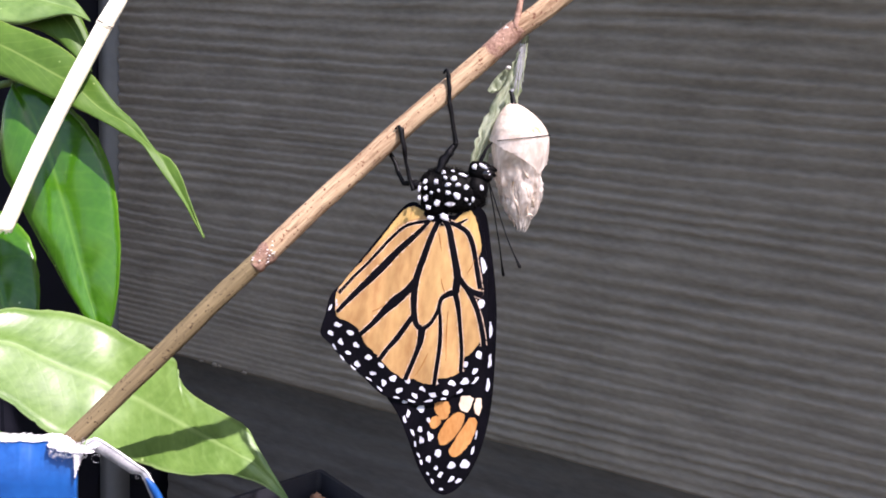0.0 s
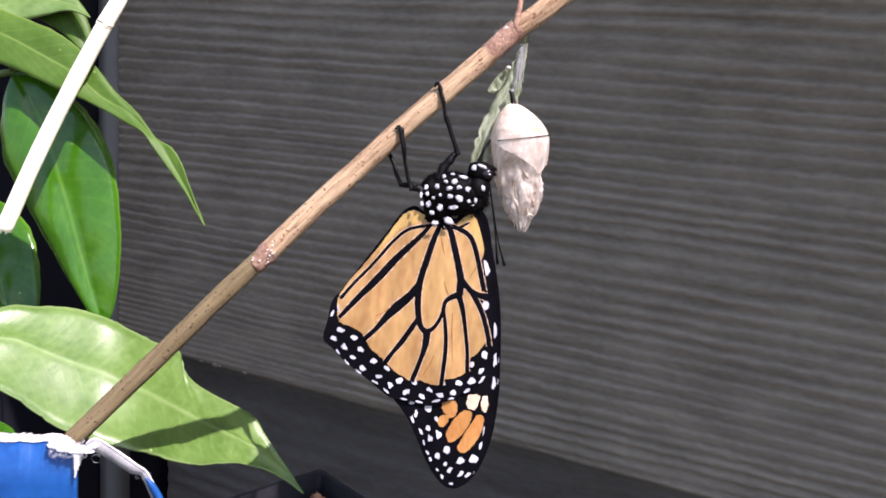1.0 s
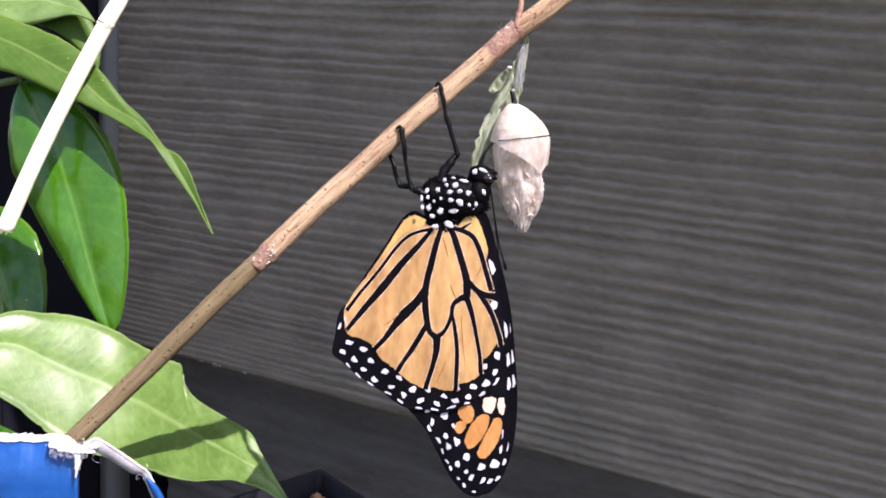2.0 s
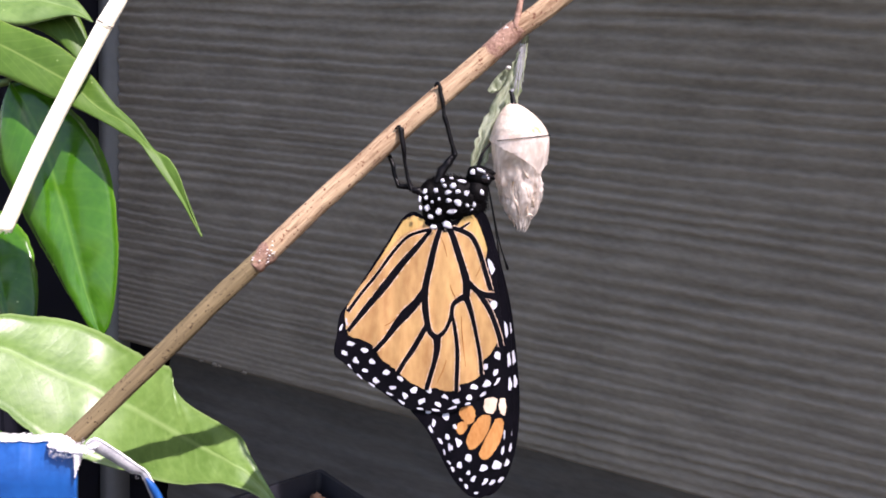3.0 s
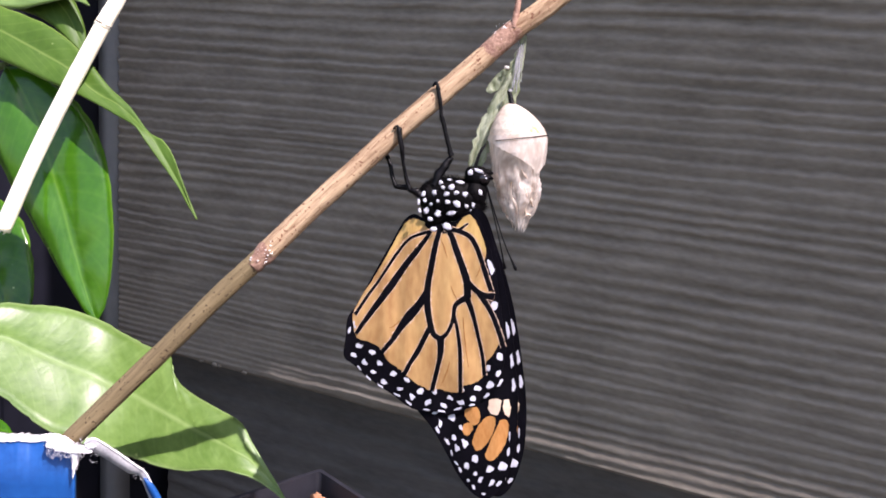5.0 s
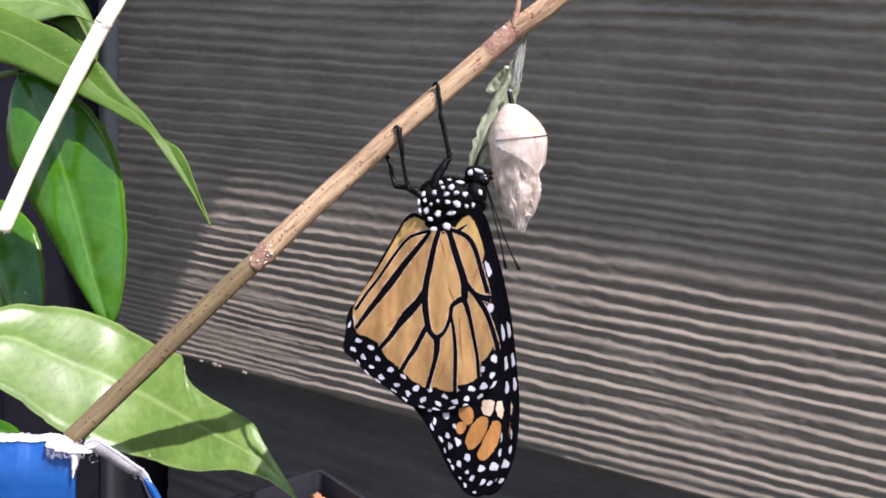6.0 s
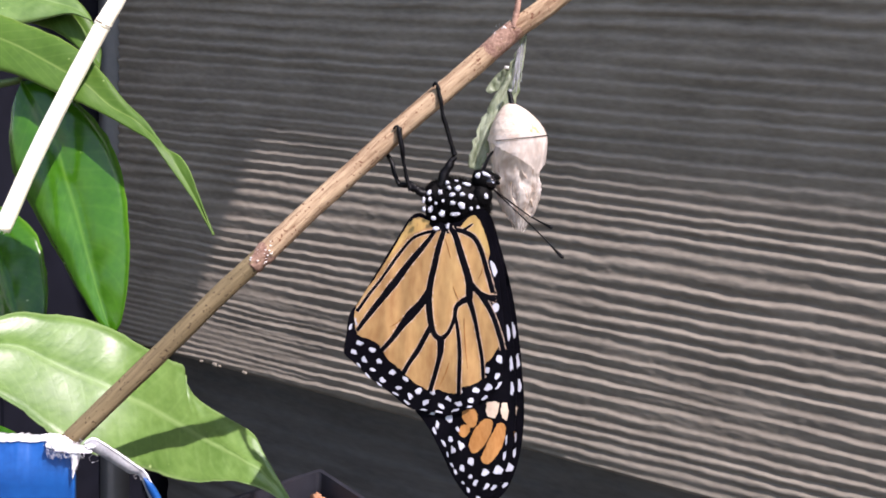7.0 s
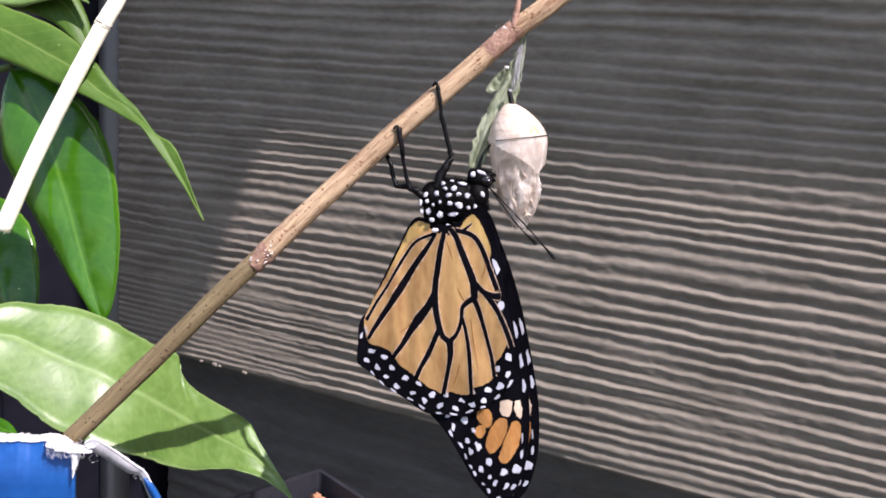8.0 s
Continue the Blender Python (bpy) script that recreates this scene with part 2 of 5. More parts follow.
def tube(path, radii, sides=12, rough=0.0, bm=None, seed=0):
    """A round tube along points; rough: uneven share of the radius."""
    bm = bm or bmesh.new()
    rings = []
    lay = bm.verts.layers.float_vector.get("grain") or bm.verts.layers.float_vector.new("grain")
    gone = 0.0
    ref = Vector((0.31, 0.52, 0.79))
    for i, p in enumerate(path):
        way = (path[min(i + 1, len(path) - 1)] - path[max(i - 1, 0)]).normalized()
        u = way.cross(ref).normalized()
        v = way.cross(u)
        ring = []
        gone += (p - path[max(i - 1, 0)]).length
        for s in range(sides):
            a = 2 * math.pi * s / sides
            r = radii[i]
            if rough:
                r *= 1 + rough * noise.noise(Vector((math.cos(a) * 1.5 + seed, math.sin(a) * 1.5, i * 0.45)))
            ring.append(bm.verts.new(p + (u * math.cos(a) + v * math.sin(a)) * r))
            ring[-1][lay] = (math.cos(a) * radii[i], math.sin(a) * radii[i], gone + seed)
        rings.append(ring)
    for r0, r1 in zip(rings, rings[1:]):
        for s in range(sides):
            bm.faces.new((r0[s], r0[(s + 1) % sides], r1[(s + 1) % sides], r1[s]))
    bm.faces.new(rings[0][::-1])
    bm.faces.new(rings[-1])
    return bm


def ease(pairs, n):
    """Straight-line samples of numbers over n + 1 even steps."""
    return list(np.interp(np.linspace(0, 1, n + 1), np.linspace(0, 1, len(pairs)), pairs))


def box(bm, lo, hi, bevel=0.0):
    m = Matrix.LocRotScale([(a + b) / 2 for a, b in zip(lo, hi)], None, [b - a for a, b in zip(lo, hi)])
    made = bmesh.ops.create_cube(bm, size=1, matrix=m)["verts"]
    if bevel:
        bmesh.ops.bevel(bm, geom=list({e for v in made for e in v.link_edges}), offset=bevel, segments=2, affect="EDGES")
    return bm


def blob(bm, centre, size, turn=0.0, lumps=0.0, seed=0.0, level=3):
    """A lumpy ellipsoid; size: half axes; turn: degrees in the x-y plane."""
    m = Matrix.Translation(centre) @ pose(0, 0, 0, 0, 0, turn) @ Matrix.Diagonal((*size, 1))
    made = bmesh.ops.create_icosphere(bm, subdivisions=level, radius=1)["verts"]
    for v in made:
        if lumps:
            v.co *= 1 + lumps * noise.noise(v.co * 2.2 + Vector((seed, 0, 0)))
        v.co = m @ v.co
    return bm


# ---- structure ----
LAP, EXPOSURE = -0.0632, 0.178


def grain(x, z, seed):
    """Height of the pressed wood grain in metres, and its share of the full relief."""
    n = noise.noise
    slow = 0.9 * n(Vector((x * 2.6, z * 34, seed + 9)))
    warp = 0.30 * n(Vector((x * 11, z * 60, seed))) + 0.12 * n(Vector((x * 48, z * 150, seed + 5))) + 0.11 * n(Vector((x * 180, z * 240, seed + 6)))
    lean = 0.28 + 0.5 * n(Vector((x * 7, z * 45, seed + 14)))
    close = min(1.0, max(0.0, (-0.035 - x) / 0.05)) * min(1.0, max(0.0, (-0.022 - z) / 0.02))

    def ridge(pitch):
        turn = 2 * math.pi * (z / pitch + slow + warp)
        return -math.sin(turn) - lean * math.sin(2 * turn) - 0.08 * math.sin(3 * turn)

    s = (1 - close) * ridge(0.0042) if close < 1 else 0.0
    s += close * 0.62 * ridge(0.0026) if close > 0 else 0.0
    lift = max(0.25, 0.72 + 0.6 * n(Vector((x * 16, z * 110, seed + 3))))
    pit = 0.00013 * n(Vector((x * 330, z * 480, seed))) + 0.00009 * n(Vector((x * 640, z * 880, seed + 2)))
    return 0.00051 * s * lift + pit, s * lift


def plank(z0, front, seed, fine, parent, mat=SIDING):
    """A lap siding board with pressed grain; its lower edge at z0, its face at y = front."""
    height = EXPOSURE + 0.03
    xs = list(np.arange(-0.150, 0.26, 0.0009 if fine else 0.02)) + [0.3, 0.45, 0.7, 1.3, 2.0]
    zs = list(np.linspace(z0 + 0.0012, z0 + height, int(height / 0.0004) if fine else 12))
    verts, faces, relief = [], [], []
    for z in zs:
        for x in xs:
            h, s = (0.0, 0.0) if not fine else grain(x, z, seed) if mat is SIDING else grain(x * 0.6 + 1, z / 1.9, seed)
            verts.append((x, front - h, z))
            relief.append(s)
    nx, n = len(xs), len(verts)
    for j in range(len(zs) - 1):
        for i in range(nx - 1):
            a = j * nx + i
            faces.append((a, a + 1, a + nx + 1, a + nx))
    for i, x in enumerate(xs):
        wob = 0.0006 * noise.noise(Vector((x * 60, seed, 0))) if fine else 0.0
        verts.append((x, front + 0.0010, z0 + wob))
        verts.append((x, front + 0.0290, z0 + wob))
        verts.append((x, front + 0.0095, z0 + height))
    for i in range(nx - 1):
        a, b = n + 3 * i, n + 3 * (i + 1)
        faces += [(i, a, b, i + 1), (a, a + 1, b + 1, b), (a + 1, a + 2, b + 2, b + 1)]
    mesh = bpy.data.meshes.new("plank")
    mesh.from_pydata(verts, [], faces)
    mesh.update()
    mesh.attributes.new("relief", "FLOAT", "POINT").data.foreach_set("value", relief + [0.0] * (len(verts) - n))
    for p in mesh.polygons:
        p.use_smooth = True
    mesh.materials.append(mat)
    ob = new("plank", mesh)
    ob.parent = parent
    return ob


def siding():
    wall = tagged(new("wall_siding"), "dark grey lap siding with pressed wood grain", "siding", kind="structure")
    plank(LAP, 0.0, 1.0, True, wall)
    tagged(plank(LAP - EXPOSURE, 0.030, 7.0, True, wall, SHADED_SIDING), "lower siding board, shade put into its colour")
    plank(LAP - EXPOSURE * 2, 0.032, 9.0, False, wall, SHADED_SIDING)
    for k in range(1, 12):
        plank(LAP + EXPOSURE * k, 0.0, 20.0 + k, False, wall)
    bm = box(bmesh.new(), (-0.150, 0.042, -0.32), (2.0, 0.08, 2.05))
    part("sheathing", bm, NAVY, wall, smooth=False)
    for k, (x, r) in enumerate(((-0.104, 1.0), (-0.097, 1.5), (-0.0945, 0.9), (-0.082, 1.4))):
        part("paint_drip", blob(bmesh.new(), Vector((x, -0.0001, LAP + 0.0007)), (r * 0.0010, 0.0005, r * 0.0006), 0, 0.5, k * 2.3, 2), SIDING, wall, "dried drip of paint on the board's lower edge")
    trim = tagged(new("trim_corner"), "narrow grey vertical trim strip at the siding's end", "trim", kind="structure")
    part("board", box(bmesh.new(), (-0.1580, -0.004, -0.32), (-0.1505, 0.008, 2.05), 0.0012), TRIM, trim)
    # Dark area beside the trim; its forward block is added to cut sky light.
    bm = box(bmesh.new(), (-1.60, -0.050, -0.32), (-0.1582, 0.08, 2.05), 0.002)
    tagged(part("dark_block", bm, NAVY, smooth=False), "dark navy block beside the trim, set forward to cut sky light", "wall", kind="structure")
    bm = bmesh.new()
    bmesh.ops.create_grid(bm, x_segments=40, y_segments=40, size=8)
    for v in bm.verts:
        v.co.z = -0.30
    tagged(part("ground", bm, DARK_GROUND), "unseen ground, dark to cut bounced light", "ground", kind="structure")


siding()


def shade_board():
    """An unseen board standing in for what shades the siding; its notch lets the sun in to the lower boards."""
    reach = 0.60
    ring = [(-0.0712, 0.0450), (0.42, 0.0578), (0.42, 0.42), (-0.42, 0.42), (-0.42, 0.045), (-0.22, 0.045), (-0.22, -0.08), (-0.1203, -0.08)]
    bm = bmesh.new()
    front = [bm.verts.new(Vector((x, 0, z)) + SUN * reach) for x, z in ring]
    back = [bm.verts.new(v.co + Vector((0, -0.004, 0))) for v in front]
    bm.faces.new(front)
    bm.faces.new(back[::-1])
    for i in range(len(ring)):
        j = (i + 1) % len(ring)
        bm.faces.new((front[j], front[i], back[i], back[j]))
    bmesh.ops.recalc_face_normals(bm, faces=bm.faces)
    board = tagged(part("shade_board", bm, BOARD_GREY, smooth=False), "unseen notched grey board added to shade the siding", "sun shade")
    # Stake added out of view so the board does not hang free.
    foot = Vector((0.405, 0.02, 0)) + SUN * reach
    stake = [Vector((foot.x, foot.y, z)) for z in (-0.31, 0.0, 0.4, 0.9)]
    part("stake", tube(stake, [0.006, 0.008, 0.008, 0.008], 12), BARK_OLIVE, board, "round stake added under the unseen board")
    return board


SHADE = shade_board()


# ---- plant ----
def leaf(name, near, rib, far, mat, parent, label, bulge=0.0012, seed=0.0):
    """A leaf blade between two edges and its midrib; points are picture pixels with their distance, placed to fit the
    view.
    """
    n = 5
    a, m, b = ([sight(*p) for p in c] for c in (near, rib, far))
    a, m, b = spline(a, n), spline(m, n), spline(b, n)
    rows = min(len(a), len(m), len(b))
    across = 12
    bm = bmesh.new()
    lay = bm.verts.layers.float_vector.new("leaf")
    grid = []
    length = 0.0
    for i in range(rows):
        p, q, r = (c[min(i * (len(c) - 1) // (rows - 1), len(c) - 1)] for c in (a, m, b))
        length += (q - m[max(i - 1, 0)]).length
        up = (p - r).cross(m[min(i + 1, len(m) - 1)] - m[max(i - 1, 0)])
        up = up.normalized() if up.length > 1e-9 else -FW
        if up.dot(FW) > 0:
            up = -up
        row = []
        for j in range(across + 1):
            s = j / across * 2 - 1
            w = (q.lerp(p, -s) if s < 0 else q.lerp(r, s))
            half = (p - r).length / 2
            lift = bulge * min(1, half / 0.008) * (4 * abs(s) * (1 - abs(s))) + 0.0005 * noise.noise(Vector((i * 0.22, s * 1.6, seed))) * min(1, half / 0.006)
            if abs(s) == 1:
                w = w + (w - q) * 0.03 * noise.noise(Vector((i * 0.6, s, seed)))
            v = bm.verts.new(w + up * lift)
            v[lay] = (length * 10, s, 0)
            row.append(v)
        grid.append(row)
    for r0, r1 in zip(grid, grid[1:]):
        for j in range(across):
            bm.faces.new((r0[j], r0[j + 1], r1[j + 1], r1[j]))
    ob = part(name, bm, mat, parent, label)
    thick = ob.modifiers.new("thickness", "SOLIDIFY")
    thick.thickness = 0.00035
    return ob


def shrub():
    plant = tagged(new("leafy_shrub"), "leafy shrub with glossy pointed green leaves in sun", "shrub")
    plant.location = sight(-170, 700, 0.20)
    bpy.context.view_layer.update()
    stem = spline([sight(-170, 1400, 0.2) * 1, sight(-165, 900, 0.2), sight(-175, 500, 0.2), sight(-160, 200, 0.2), sight(-175, -150, 0.2)], 6)
    stem[0].z = -0.301
    made = [part("stem", tube(stem, ease([0.0035, 0.002], len(stem) - 1), 10, 0.1), STEM, plant)]

    def petiole(x, y, d, y0):
        pts = spline([sight(-168, y0, 0.2), sight(-110, (y0 + y) / 2 - 12, 0.195), sight(x, y, d)], 5)
        made.append(part("petiole", tube(pts, ease([0.0011, 0.0008], len(pts) - 1), 8), STEM, plant))

    def slope(text, more):
        """An edge on the low leaf's sunward slope, a little behind or before it."""
        pts = [tuple(float(v) for v in p.split()) for p in text.split(",")]
        return [(x, y, 0.164 + 0.000137 * max(-35, x - 235) + 0.00004 * min(0, x - 200) + 0.00007 * (800 - y) - 0.0000008 * max(0, x - 405) ** 2 + more) for x, y in pts]

    def edge(text, d0, d1):
        pts = [tuple(float(v) for v in p.split()) for p in text.split(",")]
        k = len(pts) - 1
        return [(x, y, d0 + (d1 - d0) * i / k) for i, (x, y) in enumerate(pts)]

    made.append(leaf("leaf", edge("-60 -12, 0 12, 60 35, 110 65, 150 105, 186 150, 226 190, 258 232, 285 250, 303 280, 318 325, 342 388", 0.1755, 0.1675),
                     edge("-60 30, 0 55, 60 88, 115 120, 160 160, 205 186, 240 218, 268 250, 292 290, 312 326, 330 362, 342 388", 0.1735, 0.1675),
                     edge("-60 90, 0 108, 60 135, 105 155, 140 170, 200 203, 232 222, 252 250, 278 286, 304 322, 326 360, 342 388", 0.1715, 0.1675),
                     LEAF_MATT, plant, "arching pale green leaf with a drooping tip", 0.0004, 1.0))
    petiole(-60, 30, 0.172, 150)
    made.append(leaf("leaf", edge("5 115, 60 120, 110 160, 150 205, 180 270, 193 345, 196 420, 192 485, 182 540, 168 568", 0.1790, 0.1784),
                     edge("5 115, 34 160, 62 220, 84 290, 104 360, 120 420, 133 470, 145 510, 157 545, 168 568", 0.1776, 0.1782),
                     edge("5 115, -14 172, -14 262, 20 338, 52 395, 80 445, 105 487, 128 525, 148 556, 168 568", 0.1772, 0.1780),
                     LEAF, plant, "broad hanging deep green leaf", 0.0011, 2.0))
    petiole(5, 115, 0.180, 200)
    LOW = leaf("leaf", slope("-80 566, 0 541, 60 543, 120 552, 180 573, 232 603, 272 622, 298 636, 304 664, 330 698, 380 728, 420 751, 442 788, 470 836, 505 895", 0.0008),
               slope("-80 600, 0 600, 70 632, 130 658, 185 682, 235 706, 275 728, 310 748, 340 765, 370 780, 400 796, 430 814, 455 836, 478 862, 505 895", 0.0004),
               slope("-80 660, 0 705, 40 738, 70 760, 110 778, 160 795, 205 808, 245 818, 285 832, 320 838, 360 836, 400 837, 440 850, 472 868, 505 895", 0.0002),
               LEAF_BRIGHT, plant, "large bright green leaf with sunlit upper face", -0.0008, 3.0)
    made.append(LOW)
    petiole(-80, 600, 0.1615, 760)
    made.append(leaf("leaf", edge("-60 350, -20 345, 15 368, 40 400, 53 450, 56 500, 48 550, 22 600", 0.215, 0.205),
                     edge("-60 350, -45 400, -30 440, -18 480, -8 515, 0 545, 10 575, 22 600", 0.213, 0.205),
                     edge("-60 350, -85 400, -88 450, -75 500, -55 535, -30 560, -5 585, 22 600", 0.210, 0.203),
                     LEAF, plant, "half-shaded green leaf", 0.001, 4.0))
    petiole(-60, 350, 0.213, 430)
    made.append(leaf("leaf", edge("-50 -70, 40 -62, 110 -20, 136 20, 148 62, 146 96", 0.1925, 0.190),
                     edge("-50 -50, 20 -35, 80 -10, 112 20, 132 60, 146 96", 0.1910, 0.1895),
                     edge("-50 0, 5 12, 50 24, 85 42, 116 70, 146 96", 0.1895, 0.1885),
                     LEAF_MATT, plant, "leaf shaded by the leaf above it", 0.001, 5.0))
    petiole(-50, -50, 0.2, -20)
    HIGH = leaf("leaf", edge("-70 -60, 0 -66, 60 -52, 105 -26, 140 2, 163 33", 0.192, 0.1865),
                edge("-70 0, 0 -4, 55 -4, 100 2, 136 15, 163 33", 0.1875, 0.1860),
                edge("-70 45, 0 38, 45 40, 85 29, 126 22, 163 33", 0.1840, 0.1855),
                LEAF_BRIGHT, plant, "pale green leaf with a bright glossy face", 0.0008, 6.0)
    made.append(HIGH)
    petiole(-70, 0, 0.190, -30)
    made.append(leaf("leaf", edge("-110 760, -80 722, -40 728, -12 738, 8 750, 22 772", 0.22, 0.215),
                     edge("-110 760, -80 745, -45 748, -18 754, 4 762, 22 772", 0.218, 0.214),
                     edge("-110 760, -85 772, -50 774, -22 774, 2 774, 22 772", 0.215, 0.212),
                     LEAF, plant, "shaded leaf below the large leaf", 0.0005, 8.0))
    back = plant.matrix_world.inverted()
    for ob in made:
        ob.data.transform(back)
    return plant, LOW, HIGH


SHRUB, LOW_LEAF, HIGH_LEAF = shrub()


# ---- carton, sticks and chrysalis ----
def at_root(ob, parts, origin):
    """Puts the root at origin and shifts its world-built parts to it."""
    ob.location = origin
    for p in parts:
        p.data.transform(Matrix.Translation(-Vector(origin)))
    return ob


def fibres(bm, centre, spread, count, length, seed):
    """Loose torn paper fibres."""
    rnd = random.Random(seed)
    for _ in range(count):
        a = centre + RT * rnd.uniform(-1, 1) * spread[0] + UP * rnd.uniform(-1, 1) * spread[1] - FW * rnd.uniform(-1, 1) * spread[2]
        way = (RT * rnd.gauss(0, 1) + UP * rnd.gauss(0, 1) - FW * rnd.gauss(0, 1)).normalized()
        bend = (RT * rnd.gauss(0, 1) + UP * rnd.gauss(0, 1)).normalized()
        k = rnd.uniform(0.4, 1) * length
        pts = [a + way * k * s + bend * k * 0.5 * s * s for s in (0, 0.35, 0.7, 1.0)]
        tube(pts, [0.000022, 0.00002, 0.000018, 0.000008], 3, bm=bm)
    return bm


def card(path, drop, thick, way):
    """A standing strip of card below a rim line; way: its thickness direction."""
    bm = bmesh.new()
    rows = []
    for p in path:
        lows = [p + Vector((0, 0, -drop * s)) for s in (0, 0.03, 0.25, 1)]
        rows.append([[bm.verts.new(q) for q in lows], [bm.verts.new(q + way * thick) for q in lows]])
    for a, b in zip(rows, rows[1:]):
        for s in range(2):
            for k in range(3):
                f = (a[s][k], b[s][k], b[s][k + 1], a[s][k + 1])
                bm.faces.new(f if s else f[::-1])
        bm.faces.new((a[0][0], b[0][0], b[1][0], a[1][0]))
        bm.faces.new((a[0][3], a[1][3], b[1][3], b[0][3]))
    for e in (rows[0], rows[-1]):
        for k in range(3):
            bm.faces.new((e[0][k], e[0][k + 1], e[1][k + 1], e[1][k]))
    bmesh.ops.recalc_face_normals(bm, faces=bm.faces)
    return bm


def carton():
    root = tagged(new("torn_carton"), "bright blue card carton with ragged torn white rim", "carton")
    d = 0.136
    rim = spline([sight(-260, 800, d + 0.004), sight(-100, 786, d + 0.002), sight(0, 781, d), sight(60, 782, d), sight(100, 779, d), sight(129, 790, d)], 10)
    rim = [p + Vector((0, 0, 0.0004 * noise.noise(Vector((i * 0.5, 3, 0))))) for i, p in enumerate(rim)]
    parts = [part("front_panel", card(rim, rim[0].z + 0.30, 0.0012, FW), BLUE, root, "glossy blue front panel")]
    lip = [p + Vector((0, 0, 0.0006)) for p in rim]
    bm = bmesh.new()
    n = len(lip)
    rows = []
    for i, p in enumerate(lip):
        h = 0.0003 * (1 - i / n) + 0.0003 + 0.0004 * noise.noise(Vector((i * 0.9, 7, 0)))
        rows.append([bm.verts.new(p - FW * 0.0002 + Vector((0, 0, -0.0006))), bm.verts.new(p + UP * h), bm.verts.new(p + UP * h + FW * 0.003 * (1 - i / n)), bm.verts.new(p + FW * 0.0014 - UP * 0.001)])
    for a, b in zip(rows, rows[1:]):
        for k in range(3):
            bm.faces.new((a[k], b[k], b[k + 1], a[k + 1]))
    fibres(bm, sight(40, 778, d), (0.004, 0.0003, 0.001), 120, 0.0004, 3)
    parts.append(part("torn_rim", bm, PAPER, root, "torn white paper rim"))
    bm = bmesh.new()
    for k, (x, y, r) in enumerate(((98, 787, 14), (112, 792, 15), (126, 794, 13), (140, 796, 12), (152, 797, 10), (90, 780, 8), (160, 790, 8))):
        blob(bm, sight(x, y, d - 0.0005), (r * 1.1e-4, r * 0.85e-4, r * 0.4e-4), 0, 0.5, k * 3.1, 4)
    fibres(bm, sight(118, 795, d - 0.001), (0.0032, 0.0014, 0.0008), 420, 0.0008, 5)
    tube(spline([sight(136, 798, d - 0.0006), sight(133, 815, d - 0.0005), sight(131, 832, d - 0.0004), sight(129, 848, d - 0.0003)], 5), ease([9e-4, 6e-4, 3e-4, 0.6e-4], 15), 9, 0.5, bm=bm, seed=3)
    fibres(bm, sight(133, 815, d - 0.0006), (0.0004, 0.0018, 0.0003), 60, 0.0005, 6)
    loop = [sight(167 + 8 * math.cos(a), 812 + 7 * math.sin(a), d - 0.001) for a in np.linspace(0.3, 5.6, 16)]
    tube(loop, [0.000013] * 16, 5, bm=bm)
    parts.append(part("torn_fluff", bm, PAPER, root, "fluffy torn paper at the corner"))
    top = spline([sight(150, 786, d), sight(168, 778, d), sight(205, 800, d + 0.002), sight(242, 826, d + 0.004), sight(256, 836, d + 0.005), sight(270, 860, d + 0.006), sight(292, 905, d + 0.007)], 6)
    low = spline([sight(150, 800, d), sight(166, 801, d), sight(196, 818, d + 0.002), sight(228, 838, d + 0.004), sight(246, 842, d + 0.005), sight(260, 872, d + 0.006), sight(280, 920, d + 0.007)], 6)
    bm = bmesh.new()
    rows = []
    for p, q in zip(top, low):
        rows.append([bm.verts.new(v) for v in (p, q, q + FW * 0.0003, p + FW * 0.0003)])
    for a, b in zip(rows, rows[1:]):
        for k in range(4):
            bm.faces.new((a[k], b[k], b[(k + 1) % 4], a[(k + 1) % 4]))
    bmesh.ops.recalc_face_normals(bm, faces=bm.faces)
    parts.append(part("side_flap", bm, SHADED_PAPER_SILK, root, "thin torn paper flap, greyed for shade"))
    bm = tube([p + UP * 0.0001 for p in top], [0.00018 + 0.00008 * noise.noise(Vector((i * 0.7, 4, 1))) for i in range(len(top))], 7, 0.4)
    fibres(bm, sight(250, 838, d + 0.004), (0.0012, 0.0012, 0.0004), 16, 0.0006, 8)
    parts.append(part("torn_edge", bm, PAPER, root, "bright torn white edge"))
    rim = spline([sight(256, 845, d + 0.0052), sight(270, 855, d + 0.0056), sight(284, 876, d + 0.0066), sight(300, 915, d + 0.008)], 5)
    inner = spline([sight(256, 845, d + 0.0054), sight(262, 862, d + 0.0058), sight(274, 885, d + 0.0068), sight(292, 925, d + 0.0082)], 5)
    bm = bmesh.new()
    rows = [[bm.verts.new(v) for v in (p, q, q - FW * 0.0006, p - FW * 0.0006)] for p, q in zip(rim, inner)]
    for a, b in zip(rows, rows[1:]):
        for k in range(4):
            bm.faces.new((a[k], b[k], b[(k + 1) % 4], a[(k + 1) % 4]))
    bmesh.ops.recalc_face_normals(bm, faces=bm.faces)
    parts.append(part("blue_edge", bm, BLUE, root, "blue printed edge of the flap"))
    base = sight(40, 781, d)
    base.z = -0.30
    return at_root(root, parts, base)


def knot(centre, way, r, mat, parent, seed):
    """A ring scar round a stem."""
    steps = np.linspace(-1.7, 1.7, 15)
    pts = [centre + way * s * r for s in steps]
    radii = [r * (0.90 + 0.09 * math.exp(-(s / 0.55) ** 2) + 0.02 * math.cos(s * 3)) for s in steps]
    return part("node_scar", tube(pts, radii, 20, 0.1, seed=seed), mat, parent, "rough reddish scar round a node")


